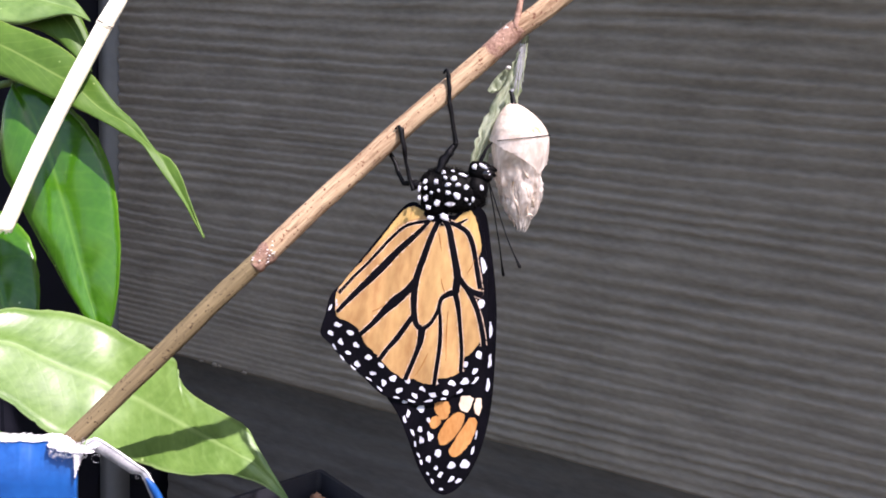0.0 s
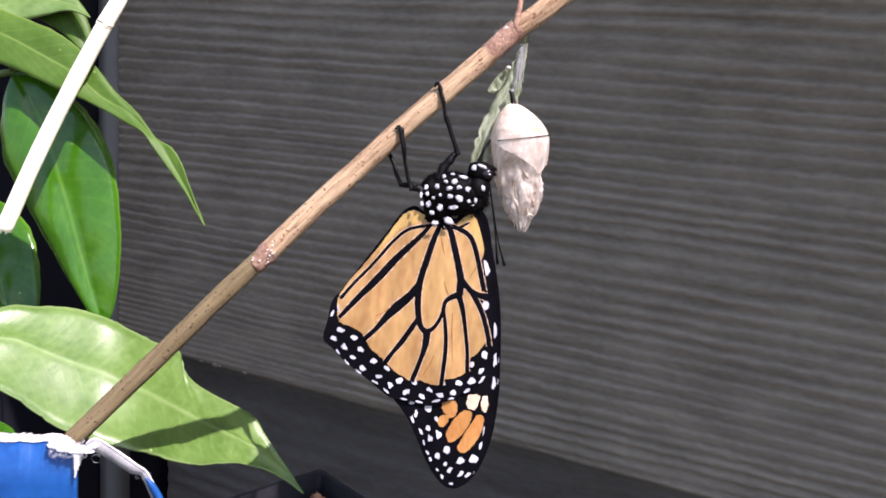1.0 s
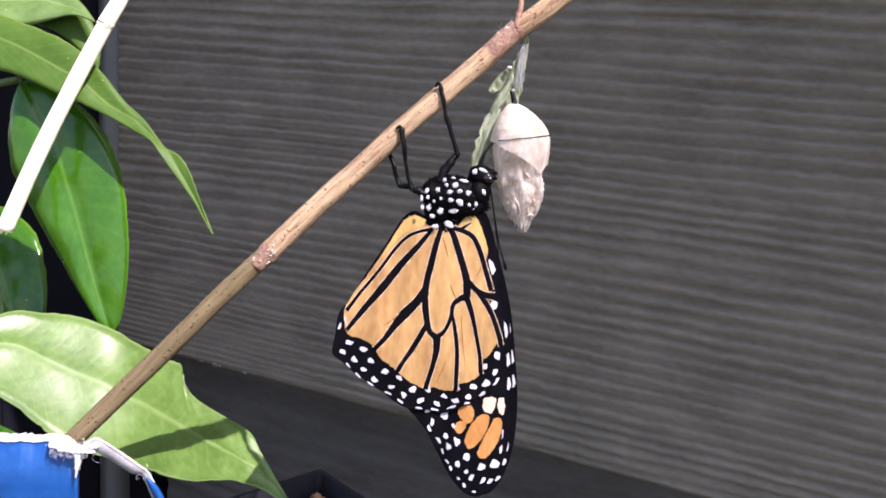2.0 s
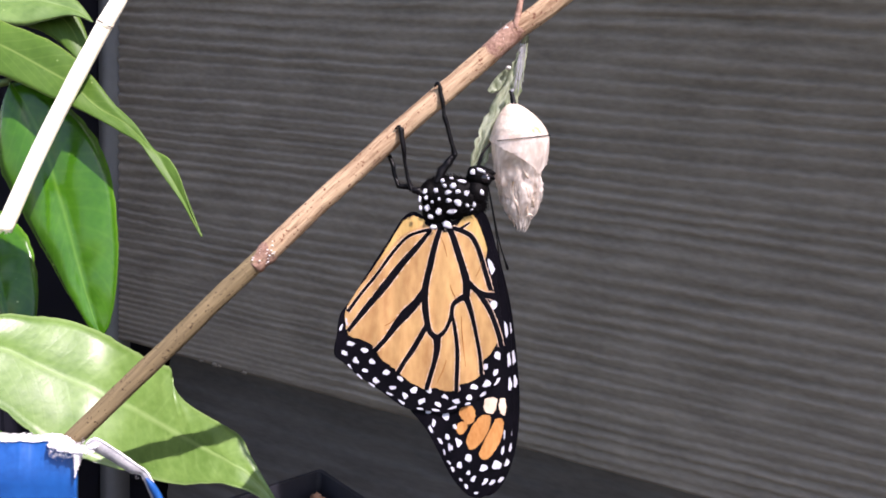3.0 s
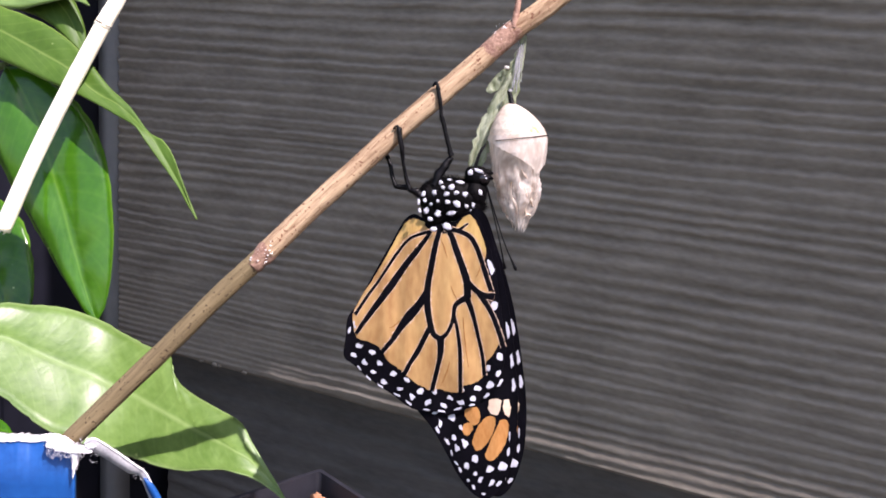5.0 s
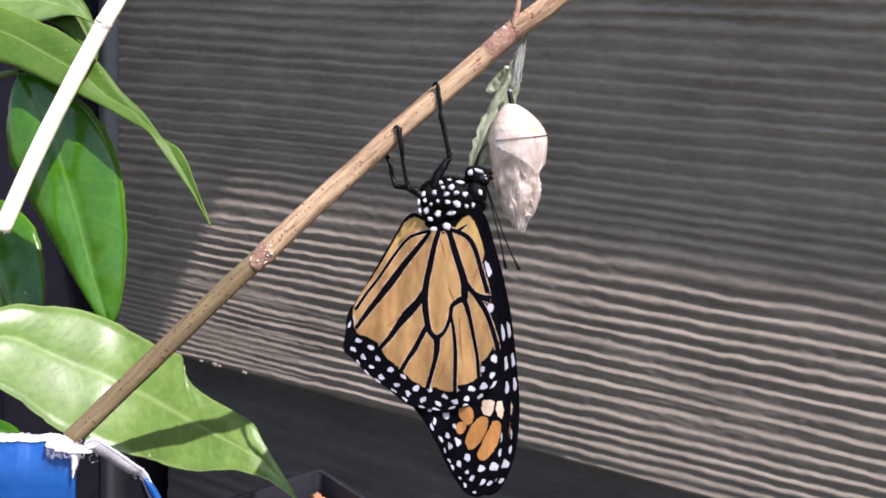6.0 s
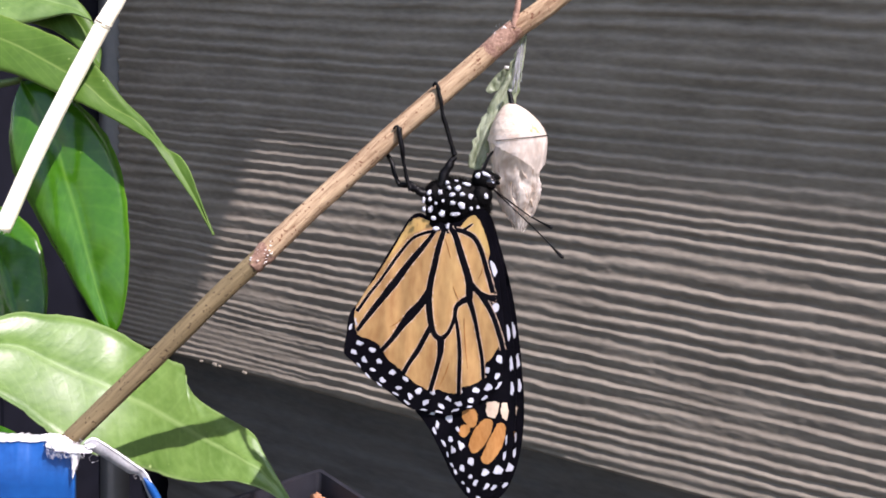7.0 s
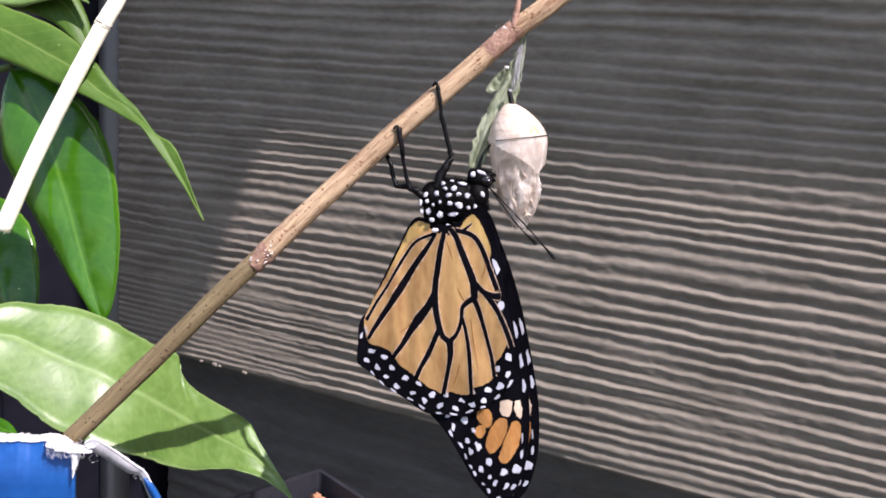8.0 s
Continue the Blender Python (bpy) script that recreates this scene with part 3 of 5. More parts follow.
def twig():
    root = tagged(new("dry_twig"), "slanting dry brown twig standing in the carton", "twig")
    d = 0.1414
    low = spline([sight(96, 812, d), sight(126, 778, d), sight(210, 696, d), sight(300, 610, d), sight(390, 521, d), sight(472, 446, d)], 8)
    high = spline([sight(470, 448, d), sight(560, 362, d), sight(640, 290, d), sight(715, 222, d), sight(800, 150, d), sight(856, 102, d), sight(905, 58, d), sight(960, 18, d), sight(1010, -22, d), sight(1090, -90, d)], 8)
    stub = [sight(60, 850, 0.1425), sight(40, 1000, 0.146), sight(30, 1300, 0.15)]
    foot = spline([low[0], *stub], 5)
    foot[-1].z = -0.297
    parts = [part("lower_stem", tube(low, [0.00171 + 0.00002 * math.sin(i) for i in range(len(low))], 18, 0.03), BARK_OLIVE, root, "olive-brown lower stem"),
             part("buried_stem", tube(foot, [0.0017] * len(foot), 12, 0.05), BARK_OLIVE, root),
             part("upper_stem", tube(high, [0.00186 + 0.00003 * math.sin(i * 0.7) for i in range(len(high))], 18, 0.03, seed=4), BARK_TAN, root, "sun-bleached tan upper stem"),
             knot(sight(471, 447, d), (high[4] - high[0]).normalized(), 0.00195, BARK_RED, root, 3),
             knot(sight(905, 58, d), (high[50] - high[46]).normalized(), 0.00190, BARK_RED, root, 8)]
    scar = spline([sight(852, 105, d), sight(872, 87, d), sight(890, 71, d), sight(908, 56, d), sight(918, 48, d)], 5)
    parts.append(part("peeled_bark", tube(scar, [0.00176 + 0.00016 * math.sin(math.pi * i / (len(scar) - 1)) + 0.00004 * noise.noise(Vector((i * 0.8, 2, 2))) for i in range(len(scar))], 20, 0.05, seed=12), BARK_RED, root, "reddish peeling bark below the side shoot"))
    bm = bmesh.new()
    rnd = random.Random(17)
    for k in range(22):
        along, off = rnd.gauss(0, 9), rnd.uniform(-13, 13)
        s = rnd.uniform(1.2, 3.6)
        blob(bm, sight(472 + along * 0.74 + off * 0.68, 447 - along * 0.68 + off * 0.74, d - 0.00187 * math.sqrt(1 - (off / 19) ** 2)), (s * 0.9e-4, s * 0.6e-4, s * 0.4e-4), rnd.uniform(0, 180), 0.8, k * 1.9, 2)
    parts.append(part("crust", bm, SILK, root, "flecks of white crust at the node"))
    bud = spline([sight(908, 52, d - 0.0012), sight(913, 30, d - 0.0012), sight(919, -6, d - 0.001), sight(924, -40, d)], 4)
    parts.append(part("side_shoot", tube(bud, ease([0.00075, 0.0004], len(bud) - 1), 8, 0.1), BARK_RED, root, "thin reddish side shoot"))
    bm = bmesh.new()
    for k, (x, y, r) in enumerate(((893, 52, 6), (905, 44, 5), (884, 62, 5))):
        blob(bm, sight(x, y, d - 0.0012), (r * 1.2e-4, r * 0.6e-4, r * 0.7e-4), 0, 0.5, k)
    fibres(bm, sight(895, 54, d - 0.0014), (0.0016, 0.0012, 0.0004), 30, 0.0012, 12)
    parts.append(part("silk_pad", bm, SILK, root, "wisp of white silk"))
    base = Vector(foot[-1])
    return at_root(root, parts, base)


def pale_stick():
    root = tagged(new("pale_stick"), "bleached broken stick hanging before the leaves", "stick")
    path = spline([sight(4, 408, 0.1672), sight(60, 282, 0.1684), sight(122, 158, 0.1694), sight(184, 42, 0.1706), sight(210, -4, 0.1714), sight(255, -110, 0.172), sight(330, -270, 0.178)], 8)
    parts = [part("shaft", tube(path, [0.00163 + 0.00002 * math.sin(i * 0.8) for i in range(len(path))], 24, 0.02, seed=2), BARK_PALE, root)]
    parts.append(part("joint", tube([sight(179, 51, 0.1705), sight(182, 45, 0.1706), sight(185, 40, 0.1707), sight(189, 32, 0.1707)], [0.00161, 0.00176, 0.00172, 0.00161], 24, 0.06, seed=5), BARK_PALE, root, "ringed joint"))
    parts.append(part("joint_line", tube([sight(182.4, 44.4, 0.1706), sight(183, 43.3, 0.1706), sight(183.6, 42.2, 0.1706)], [0.00174, 0.00179, 0.00174], 24, 0.12, seed=9), SOIL, root, "thin dark ring"))
    bm = bmesh.new()
    rnd = random.Random(4)
    for _ in range(16):
        a = sight(4 + rnd.uniform(-9, 9), 402 + rnd.uniform(-6, 6), 0.1672 + rnd.uniform(-0.001, 0.001))
        b = a + (path[0] - path[6]).normalized() * rnd.uniform(0.0006, 0.0018)
        tube([a, a.lerp(b, 0.5), b], [0.0003, 0.00022, 0.00005], 5, bm=bm)
    parts.append(part("splinters", bm, BARK_PALE, root, "splintered broken end"))
    return at_root(root, parts, path[-1])


def chrysalis():
    root = tagged(new("empty_chrysalis"), "empty papery white chrysalis hanging split from the twig", "chrysalis")
    d = 0.1414
    prof_y = [183, 187, 193, 202, 215, 228, 240, 252, 270, 290, 310, 330, 350, 370, 390, 412]
    prof_r = [4, 13, 21, 30, 40, 47, 51, 50, 46, 41, 39.5, 35.5, 32, 27.5, 17, 7]
    prof_x = [905, 906, 908, 911, 914, 916, 917, 916, 913.5, 912, 912, 915.5, 918, 919.5, 918, 920]
    flap_r = [4, 13, 21, 30, 40, 47, 51, 53, 54, 52, 49, 46, 30, 24, 17, 8]

    def deep(y):
        """Distance at y; lower end tilted back so head and antennae pass before it in view."""
        return d + 0.0000215 * max(0, y - 183)

    def shell(y0, y1, cut, wrinkle, seed, swell=0.0, prof=prof_r):
        bm = bmesh.new()
        rows, sides = [], 84
        for i in range(64):
            y = y0 + (y1 - y0) * i / 63
            r, x = np.interp(y, prof_y, prof) + swell, np.interp(y, prof_y, prof_x)
            row = []
            for s in range(sides):
                a = 2 * math.pi * s / sides
                low = cut(a)
                yy, rr, xx = y, r, x
                if y > low:
                    yy = low + 0.04 * (y - low)
                    rr, xx = np.interp(yy, prof_y, prof) + swell, np.interp(yy, prof_y, prof_x)
                fade = min(1, 0.18 + max(0, (yy - 290) / 45))
                k = 1 + wrinkle * (0.3 - abs(noise.noise(Vector((math.cos(a) * 2.2, math.sin(a) * 2.2 + seed, yy * 0.014))))) * fade
                k += wrinkle * 0.6 * (0.3 - abs(noise.noise(Vector((math.cos(a) * 4.5, math.sin(a) * 4.5 + seed, yy * 0.03 - 3))))) * fade
                k += wrinkle * 0.75 * (0.25 - abs(noise.noise(Vector((math.cos(a) * 9, math.sin(a) * 9 + seed, yy * 0.05))))) * max(0, min(1, (yy - 300) / 35))
                row.append(bm.verts.new(sight(xx + rr * k * math.cos(a), yy, deep(yy) - rr * k * math.sin(a) * 0.82e-4)))
            rows.append(row)
        for a, b in zip(rows, rows[1:]):
            for s in range(sides):
                if (a[s].co - b[s].co).length > 1.5e-5 or (a[(s + 1) % sides].co - b[(s + 1) % sides].co).length > 1.5e-5:
                    bm.faces.new((a[s], a[(s + 1) % sides], b[(s + 1) % sides], b[s]))
        loose = [v for v in bm.verts if not v.link_faces]
        bmesh.ops.delete(bm, geom=loose, context="VERTS")
        return bm

    def torn(a):
        front = math.sin(a)
        c = math.cos(a)
        jag = 12 * noise.noise(Vector((a * 4.0, 2, 0))) + 14 * noise.noise(Vector((a * 13.0, 5, 0)))
        if front < -0.15:
            return 385 + jag * 1.5
        return 408 - 60 * max(0, -c - 0.35) + jag * 1.6

    def flap(a):
        """A loose pointed flap below the ridge, its lower edge slanting down to one side."""
        if math.sin(a) < -0.3:
            return 240
        return np.interp(math.cos(a), (-0.98, -0.34, 0.16, 0.56, 0.8, 0.97), (249, 268, 281, 296, 309, 292)) + 3 * noise.noise(Vector((a * 9, 1, 0)))

    parts = [part("torn_flap", shell(240, 312, flap, 0.12, 6.0, 1.0, flap_r), FLAP, root, "loose pointed flap of shell"),
             part("shell", shell(238, 412, torn, 0.48, 3.0), SHELL, root, "translucent crumpled torn shell"),
             part("inner_shell", shell(296, 402, lambda a: 385 + 12 * math.cos(a * 3 + 1) + 10 * math.sin(a * 11), 0.70, 9.0, -6), SHELL, root, "crumpled inner membrane"),
             part("cap", shell(183, 256, lambda a: 241 + 6 * (1 - math.cos(a)), 0.0, 0.0, 0.5), CAP, root, "smooth white upper cap")]
    bm = bmesh.new()
    rnd = random.Random(11)
    for k, line in enumerate((((886, 322), (896, 345), (900, 372), (908, 402)), ((908, 318), (906, 344), (916, 372), (914, 408)), ((926, 330), (934, 352), (928, 374), (936, 388)),
                              ((944, 326), (938, 348), (944, 366)), ((892, 352), (902, 360), (912, 358)), ((898, 384), (908, 380), (916, 388)), ((922, 300), (930, 312), (944, 322)), ((908, 286), (912, 304), (908, 318)), ((924, 386), (932, 380), (940, 382)))):
        pts = []
        for x, y in line:
            w = np.interp(y, prof_y, prof_r)
            u = max(-0.9, min(0.9, (x - np.interp(y, prof_y, prof_x)) / w))
            pts.append(sight(x + rnd.uniform(-2, 2), y, deep(y) - w * math.sqrt(1 - u * u) * 0.82e-4 * 0.98))
        pts = spline(pts, 6)
        tube(pts, [0.7e-4 + 1.1e-4 * math.sin(math.pi * (i + 0.6) / (len(pts) + 0.2)) * (0.6 + rnd.random()) for i in range(len(pts))], 7, 0.7, bm=bm, seed=k)
    parts.append(part("white_folds", bm, CAP, root, "bright white creases"))
    bm = bmesh.new()
    for k in range(30):
        a = math.pi * (0.02 + 0.74 * k / 29)
        blob(bm, sight(917 + 53 * math.cos(a), 240 + 6 * (1 - math.cos(a)) * 0.9, deep(240) - 54 * math.sin(a) * 0.82e-4), (1.9e-4, 1.2e-4, 1.4e-4), 0, 0.3, k, 1)
    parts.append(part("dotted_ridge", bm, CHITIN, root, "row of dark dots"))
    parts.append(part("stalk", tube(spline([sight(900, 160, d), sight(904, 172, d), sight(906, 186, d)], 4), ease([0.0003, 0.0006], 8), 8, 0.2), CHITIN, root, "black stalk"))
    top = sight(905, 160, d)
    return at_root(root, parts, top)


def dry_leaf():
    root = tagged(new("shrivelled_leaf"), "shrivelled pale green leaf strip hanging from the twig", "dry leaf")
    d = 0.1436
    mid = spline([sight(928, 62, d - 0.001), sight(922, 90, d), sight(914, 120, d), sight(904, 155, d), sight(886, 192, d), sight(866, 228, d), sight(852, 262, d), sight(838, 300, d + 0.0006)], 7)
    wide = ease([4, 7, 12, 16, 20, 19, 17, 10], len(mid) - 1)
    bm = bmesh.new()
    rows = []
    for i, p in enumerate(mid):
        way = (mid[min(i + 1, len(mid) - 1)] - mid[max(i - 1, 0)]).normalized()
        side = way.cross(FW).normalized()
        row = []
        for j in range(13):
            s = j / 6 - 1
            fold = 9e-4 * noise.noise(Vector((i * 0.10, s * 2.6, 4))) + 4e-4 * noise.noise(Vector((i * 0.4, s * 6, 9)))
            jag = 1 + 0.3 * noise.noise(Vector((i * 0.5, s, 1)))
            row.append(bm.verts.new(p + side * s * wide[i] * 1e-4 * jag + FW * fold))
        rows.append(row)
    for a, b in zip(rows, rows[1:]):
        for j in range(12):
            bm.faces.new((a[j], a[j + 1], b[j + 1], b[j]))
    blade = part("blade", bm, DRY_LEAF, root)
    blade.modifiers.new("thickness", "SOLIDIFY").thickness = 0.00015
    tip = blob(bmesh.new(), sight(897, 120, d - 0.0006), (5e-4, 3e-4, 3e-4), 0, 0.5, 2, 2)
    parts = [blade, part("curled_tip", tip, SILK, root, "pale curled tip")]
    side = spline([sight(899, 122, d), sight(892, 136, d + 0.0008), sight(880, 150, d + 0.001), sight(862, 163, d + 0.001)], 6)
    bm = bmesh.new()
    rows = []
    for i, p in enumerate(side):
        w = (2 + 11 * math.sin(math.pi * (i + 0.3) / len(side))) * 1e-4
        rows.append([bm.verts.new(p + (RT * 0.75 - UP * 0.65) * w * s + FW * 6e-4 * noise.noise(Vector((i * 0.4, s * 2, 3)))) for s in (-1, -0.5, 0, 0.5, 1)])
    for a, b in zip(rows, rows[1:]):
        for j in range(4):
            bm.faces.new((a[j], a[j + 1], b[j + 1], b[j]))
    lobe = part("side_lobe", bm, DRY_LEAF, root, "thin grey-green torn lobe")
    lobe.modifiers.new("thickness", "SOLIDIFY").thickness = 0.00012
    parts.append(lobe)
    bm = bmesh.new()
    rnd = random.Random(21)
    for k in range(16):
        x0, x1 = rnd.uniform(918, 930), rnd.uniform(904, 924)
        pts = spline([sight(x0, rnd.uniform(70, 84), d - 0.0008), sight((x0 + x1) / 2 + rnd.uniform(-3, 4), 112, d - 0.001), sight(x1, rnd.uniform(135, 168), d - 0.0012)], 5)
        tube(pts, [rnd.uniform(2e-5, 7e-5) for _ in pts], 5, 0.6, bm=bm, seed=k)
    blob(bm, sight(903, 161, d - 0.0022), (3.4e-4, 5e-4, 3e-4), 0, 0.6, 3, 2)
    parts.append(part("silk_wisp", bm, SHADED_PAPER_SILK, root, "glossy pale silk wisp"))
    return at_root(root, parts, mid[0])


def pot():
    root = tagged(new("nursery_pot"), "square black plastic nursery pot with dry litter", "plant pot")
    e1, e2 = Vector((-0.349, -0.937, 0)), Vector((0.936, -0.352, 0))
    corner, top, size = Vector((-0.0156, -0.044, -0.066)), -0.066, 0.085
    centre = corner + (e1 + e2) * size / 2
    m = Matrix((e2, -e1, Vector((0, 0, 1)))).transposed().to_4x4()
    h = size / 2

    def ring(inset, z, bm):
        c = []
        for sx, sy in ((1, 1), (-1, 1), (-1, -1), (1, -1)):
            for k in range(5):
                a = math.atan2(sy, sx) - math.pi / 4 + k * math.pi / 8
                r = 0.0016
                c.append(bm.verts.new((sx * (h - inset - r) + r * math.cos(a), sy * (h - inset - r) + r * math.sin(a), z)))
        return c

    def sleeve(rings, name, mat=PLASTIC, label=""):
        bm = bmesh.new()
        made = [ring(i, z, bm) for i, z in rings]
        for a, b in zip(made, made[1:]):
            for k in range(20):
                bm.faces.new((a[k], a[(k + 1) % 20], b[(k + 1) % 20], b[k]))
        bmesh.ops.recalc_face_normals(bm, faces=bm.faces)
        return part(name, bm, mat, root, label, smooth=False)

    deep = top + 0.30
    sleeve([(0.012, 0.0), (0.003, deep - 0.01), (0.005, deep - 0.01), (0.014, 0.002), (0.012, 0.0)], "pot_wall")
    sleeve([(0.0005, deep - 0.011), (0.0, deep - 0.001), (0.0003, deep), (0.0016, deep), (0.002, deep - 0.011), (0.0005, deep - 0.011)], "rim", RIM_PLASTIC, "slightly lighter rim")
    bm = bmesh.new()
    bmesh.ops.create_grid(bm, x_segments=24, y_segments=24, size=h - 0.006)
    for v in bm.verts:
        v.co.z = deep - 0.0135 + 0.004 * noise.noise(v.co * 90)
    part("soil", bm, SOIL, root, "dark crumbly soil")
    bm = bmesh.new()
    rnd = random.Random(2)
    for k in range(26):
        blob(bm, Vector((h * rnd.uniform(-0.85, 0.2), h * rnd.uniform(0.35, 0.86), deep - rnd.uniform(0.009, 0.0125))), (rnd.uniform(0.002, 0.006), rnd.uniform(0.001, 0.003), 0.0012), rnd.uniform(0, 180), 0.5, k, 2)
    for k, (x, y, z) in enumerate(((0.008, 0.006, 0.0055), (0.012, 0.007, 0.006), (0.015, 0.009, 0.007), (0.009, 0.012, 0.007), (0.019, 0.008, 0.008), (0.013, 0.013, 0.008))):
        blob(bm, Vector((-h + x, h - y, deep - z)), (0.0034, 0.0012, 0.0016), 40 * k, 0.7, k + 40, 3)
    part("litter", bm, CHAFF, root, "scraps of dry orange-brown litter")
    root.matrix_basis = Matrix.Translation((centre.x, centre.y, -0.30)) @ m
    return root


CARTON, TWIG, STICK, CHRYSALIS, DRY = carton(), twig(), pale_stick(), chrysalis(), dry_leaf()
pot()


# ---- butterfly ----
def inside(p, ring):
    hit = False
    for a, b in zip(ring, ring[1:] + ring[:1]):
        if (a.y > p.y) != (b.y > p.y) and p.x < (b.x - a.x) * (p.y - a.y) / (b.y - a.y) + a.x:
            hit = not hit
    return hit


def swell(x, y):
    """Gentle waves of the wing's surface, in mm."""
    return 0.50 * noise.noise(Vector((x / 8, y / 13, 2))) + 0.34 * noise.noise(Vector((x / 2.6, y / 9, 5))) + 0.03 * noise.noise(Vector((x / 1.3, y / 8, 7)))


def plate(ring, lift, step, thick, ragged=0.0, seed=0.0):
    """A thin plate inside a closed outline (mm), following the wing's waves, lift mm above it."""
    ring = [Vector((p.x, p.y)) for p in ring]
    if ragged:
        ring = [p + Vector((noise.noise(Vector((p.x * 2.2, p.y * 2.2, seed))), noise.noise(Vector((p.x * 2.2, p.y * 2.2, seed + 8))))) * ragged for p in ring]
    pts = list(ring)
    lo = Vector((min(p.x for p in ring), min(p.y for p in ring)))
    hi = Vector((max(p.x for p in ring), max(p.y for p in ring)))
    for i in range(int((hi.x - lo.x) / step) + 1):
        for j in range(int((hi.y - lo.y) / step) + 1):
            q = Vector((lo.x + (i + 0.5 * (j % 2)) * step, lo.y + j * step))
            if inside(q, ring) and min((q - r).length for r in ring) > step * 0.4:
                pts.append(q)
    co, _, tris, *_ = delaunay_2d_cdt(pts, [], [list(range(len(ring)))], 1, 1e-6)
    bm = bmesh.new()
    front = [bm.verts.new((p.x * 1e-3, p.y * 1e-3, (swell(p.x, p.y) + lift) * 1e-3)) for p in co]
    back = [bm.verts.new(v.co - Vector((0, 0, thick * 1e-3))) for v in front]
    for t in tris:
        bm.faces.new([front[i] for i in t])
        bm.faces.new([back[i] for i in reversed(t)])
    order = {v: i for i, v in enumerate(front)}
    for e in [e for e in bm.edges if len(e.link_faces) == 1 and e.verts[0] in order]:
        i, j = order[e.verts[0]], order[e.verts[1]]
        bm.faces.new((front[i], front[j], back[j], back[i]))
    bm.normal_update()
    for e in bm.edges:
        if any(abs(f.normal.z) < 0.5 for f in e.link_faces):
            e.smooth = False
    bmesh.ops.recalc_face_normals(bm, faces=bm.faces)
    return bm


def grow(ring, by):
    """Pushes a closed outline out by some mm."""
    area = sum(p.x * q.y - q.x * p.y for p, q in zip(ring, ring[1:] + ring[:1]))
    out = []
    for i, p in enumerate(ring):
        way = ring[(i + 1) % len(ring)] - ring[i - 1]
        n = Vector((way.y, -way.x, 0)).normalized() * (1 if area > 0 else -1)
        out.append(p + n * by)
    return out


def wing_cells(shapes, mat, parent, lift, seed, straight=False):
    for k, ring in enumerate(shapes):
        if straight:
            k0 = [Vector((*p, 0)) for p in ring]
            ring = [p.lerp(q, s / 4) for p, q in zip(k0, k0[1:] + k0[:1]) for s in range(4)]
        else:
            ring = grow(spline([(*p, 0) for p in ring], 6, True), 0.12)
        part("cell", plate(ring, lift, 0.75, 0.10, 0.20, seed + k), mat, parent)


def ribbon(path, widths, lift, crown, seed, ragged=0.16):
    """A tapered flat vein along points (mm); widths in tenths of a mm; crown: its rise in the middle."""
    path = spline([(*p, 0) for p in path], 8)
    widths = ease(widths, len(path) - 1)
    bm = bmesh.new()
    rows = []
    for i, p in enumerate(path):
        way = (path[min(i + 1, len(path) - 1)] - path[max(i - 1, 0)]).normalized()
        side = Vector((-way.y, way.x, 0))
        row = []
        for j, up in ((-1, -0.05), (-0.6, 0.8), (0, 1), (0.6, 0.8), (1, -0.05)):
            w = widths[i] * 0.05 * (1 + ragged * noise.noise(Vector((i * 0.7, j, seed))))
            q = p + side * w * j
            row.append(bm.verts.new((q.x * 1e-3, q.y * 1e-3, (swell(q.x, q.y) + lift + crown * up) * 1e-3)))
        rows.append(row)
    for a, b in zip(rows, rows[1:]):
        for j in range(4):
            bm.faces.new((a[j], a[j + 1], b[j + 1], b[j]))
    bmesh.ops.recalc_face_normals(bm, faces=bm.faces)
    if sum(f.normal.z for f in bm.faces) < 0:
        bmesh.ops.reverse_faces(bm, faces=bm.faces)
    return bm


def wing_spots(shapes, mat, parent, lift):
    """Oval white spots: centre, half width, half height (mm), turn (degrees)."""
    for k, (x, y, a, b, turn) in enumerate(shapes):
        c, s = math.cos(radians(turn)), math.sin(radians(turn))
        ring = []
        for i in range(16):
            u = 2 * math.pi * i / 16
            r = 0.74 + 0.5 * noise.noise(Vector((math.cos(u) * 1.3, math.sin(u) * 1.3, k * 1.7 + x)))
            du, dv = a * r * math.copysign(abs(math.cos(u)) ** 0.8, math.cos(u)), b * r * math.copysign(abs(math.sin(u)) ** 0.8, math.sin(u))
            ring.append(Vector((x + c * du - s * dv, y + s * du + c * dv)))
        part("spot", plate(ring, lift, 0.8, 0.08), mat, parent)


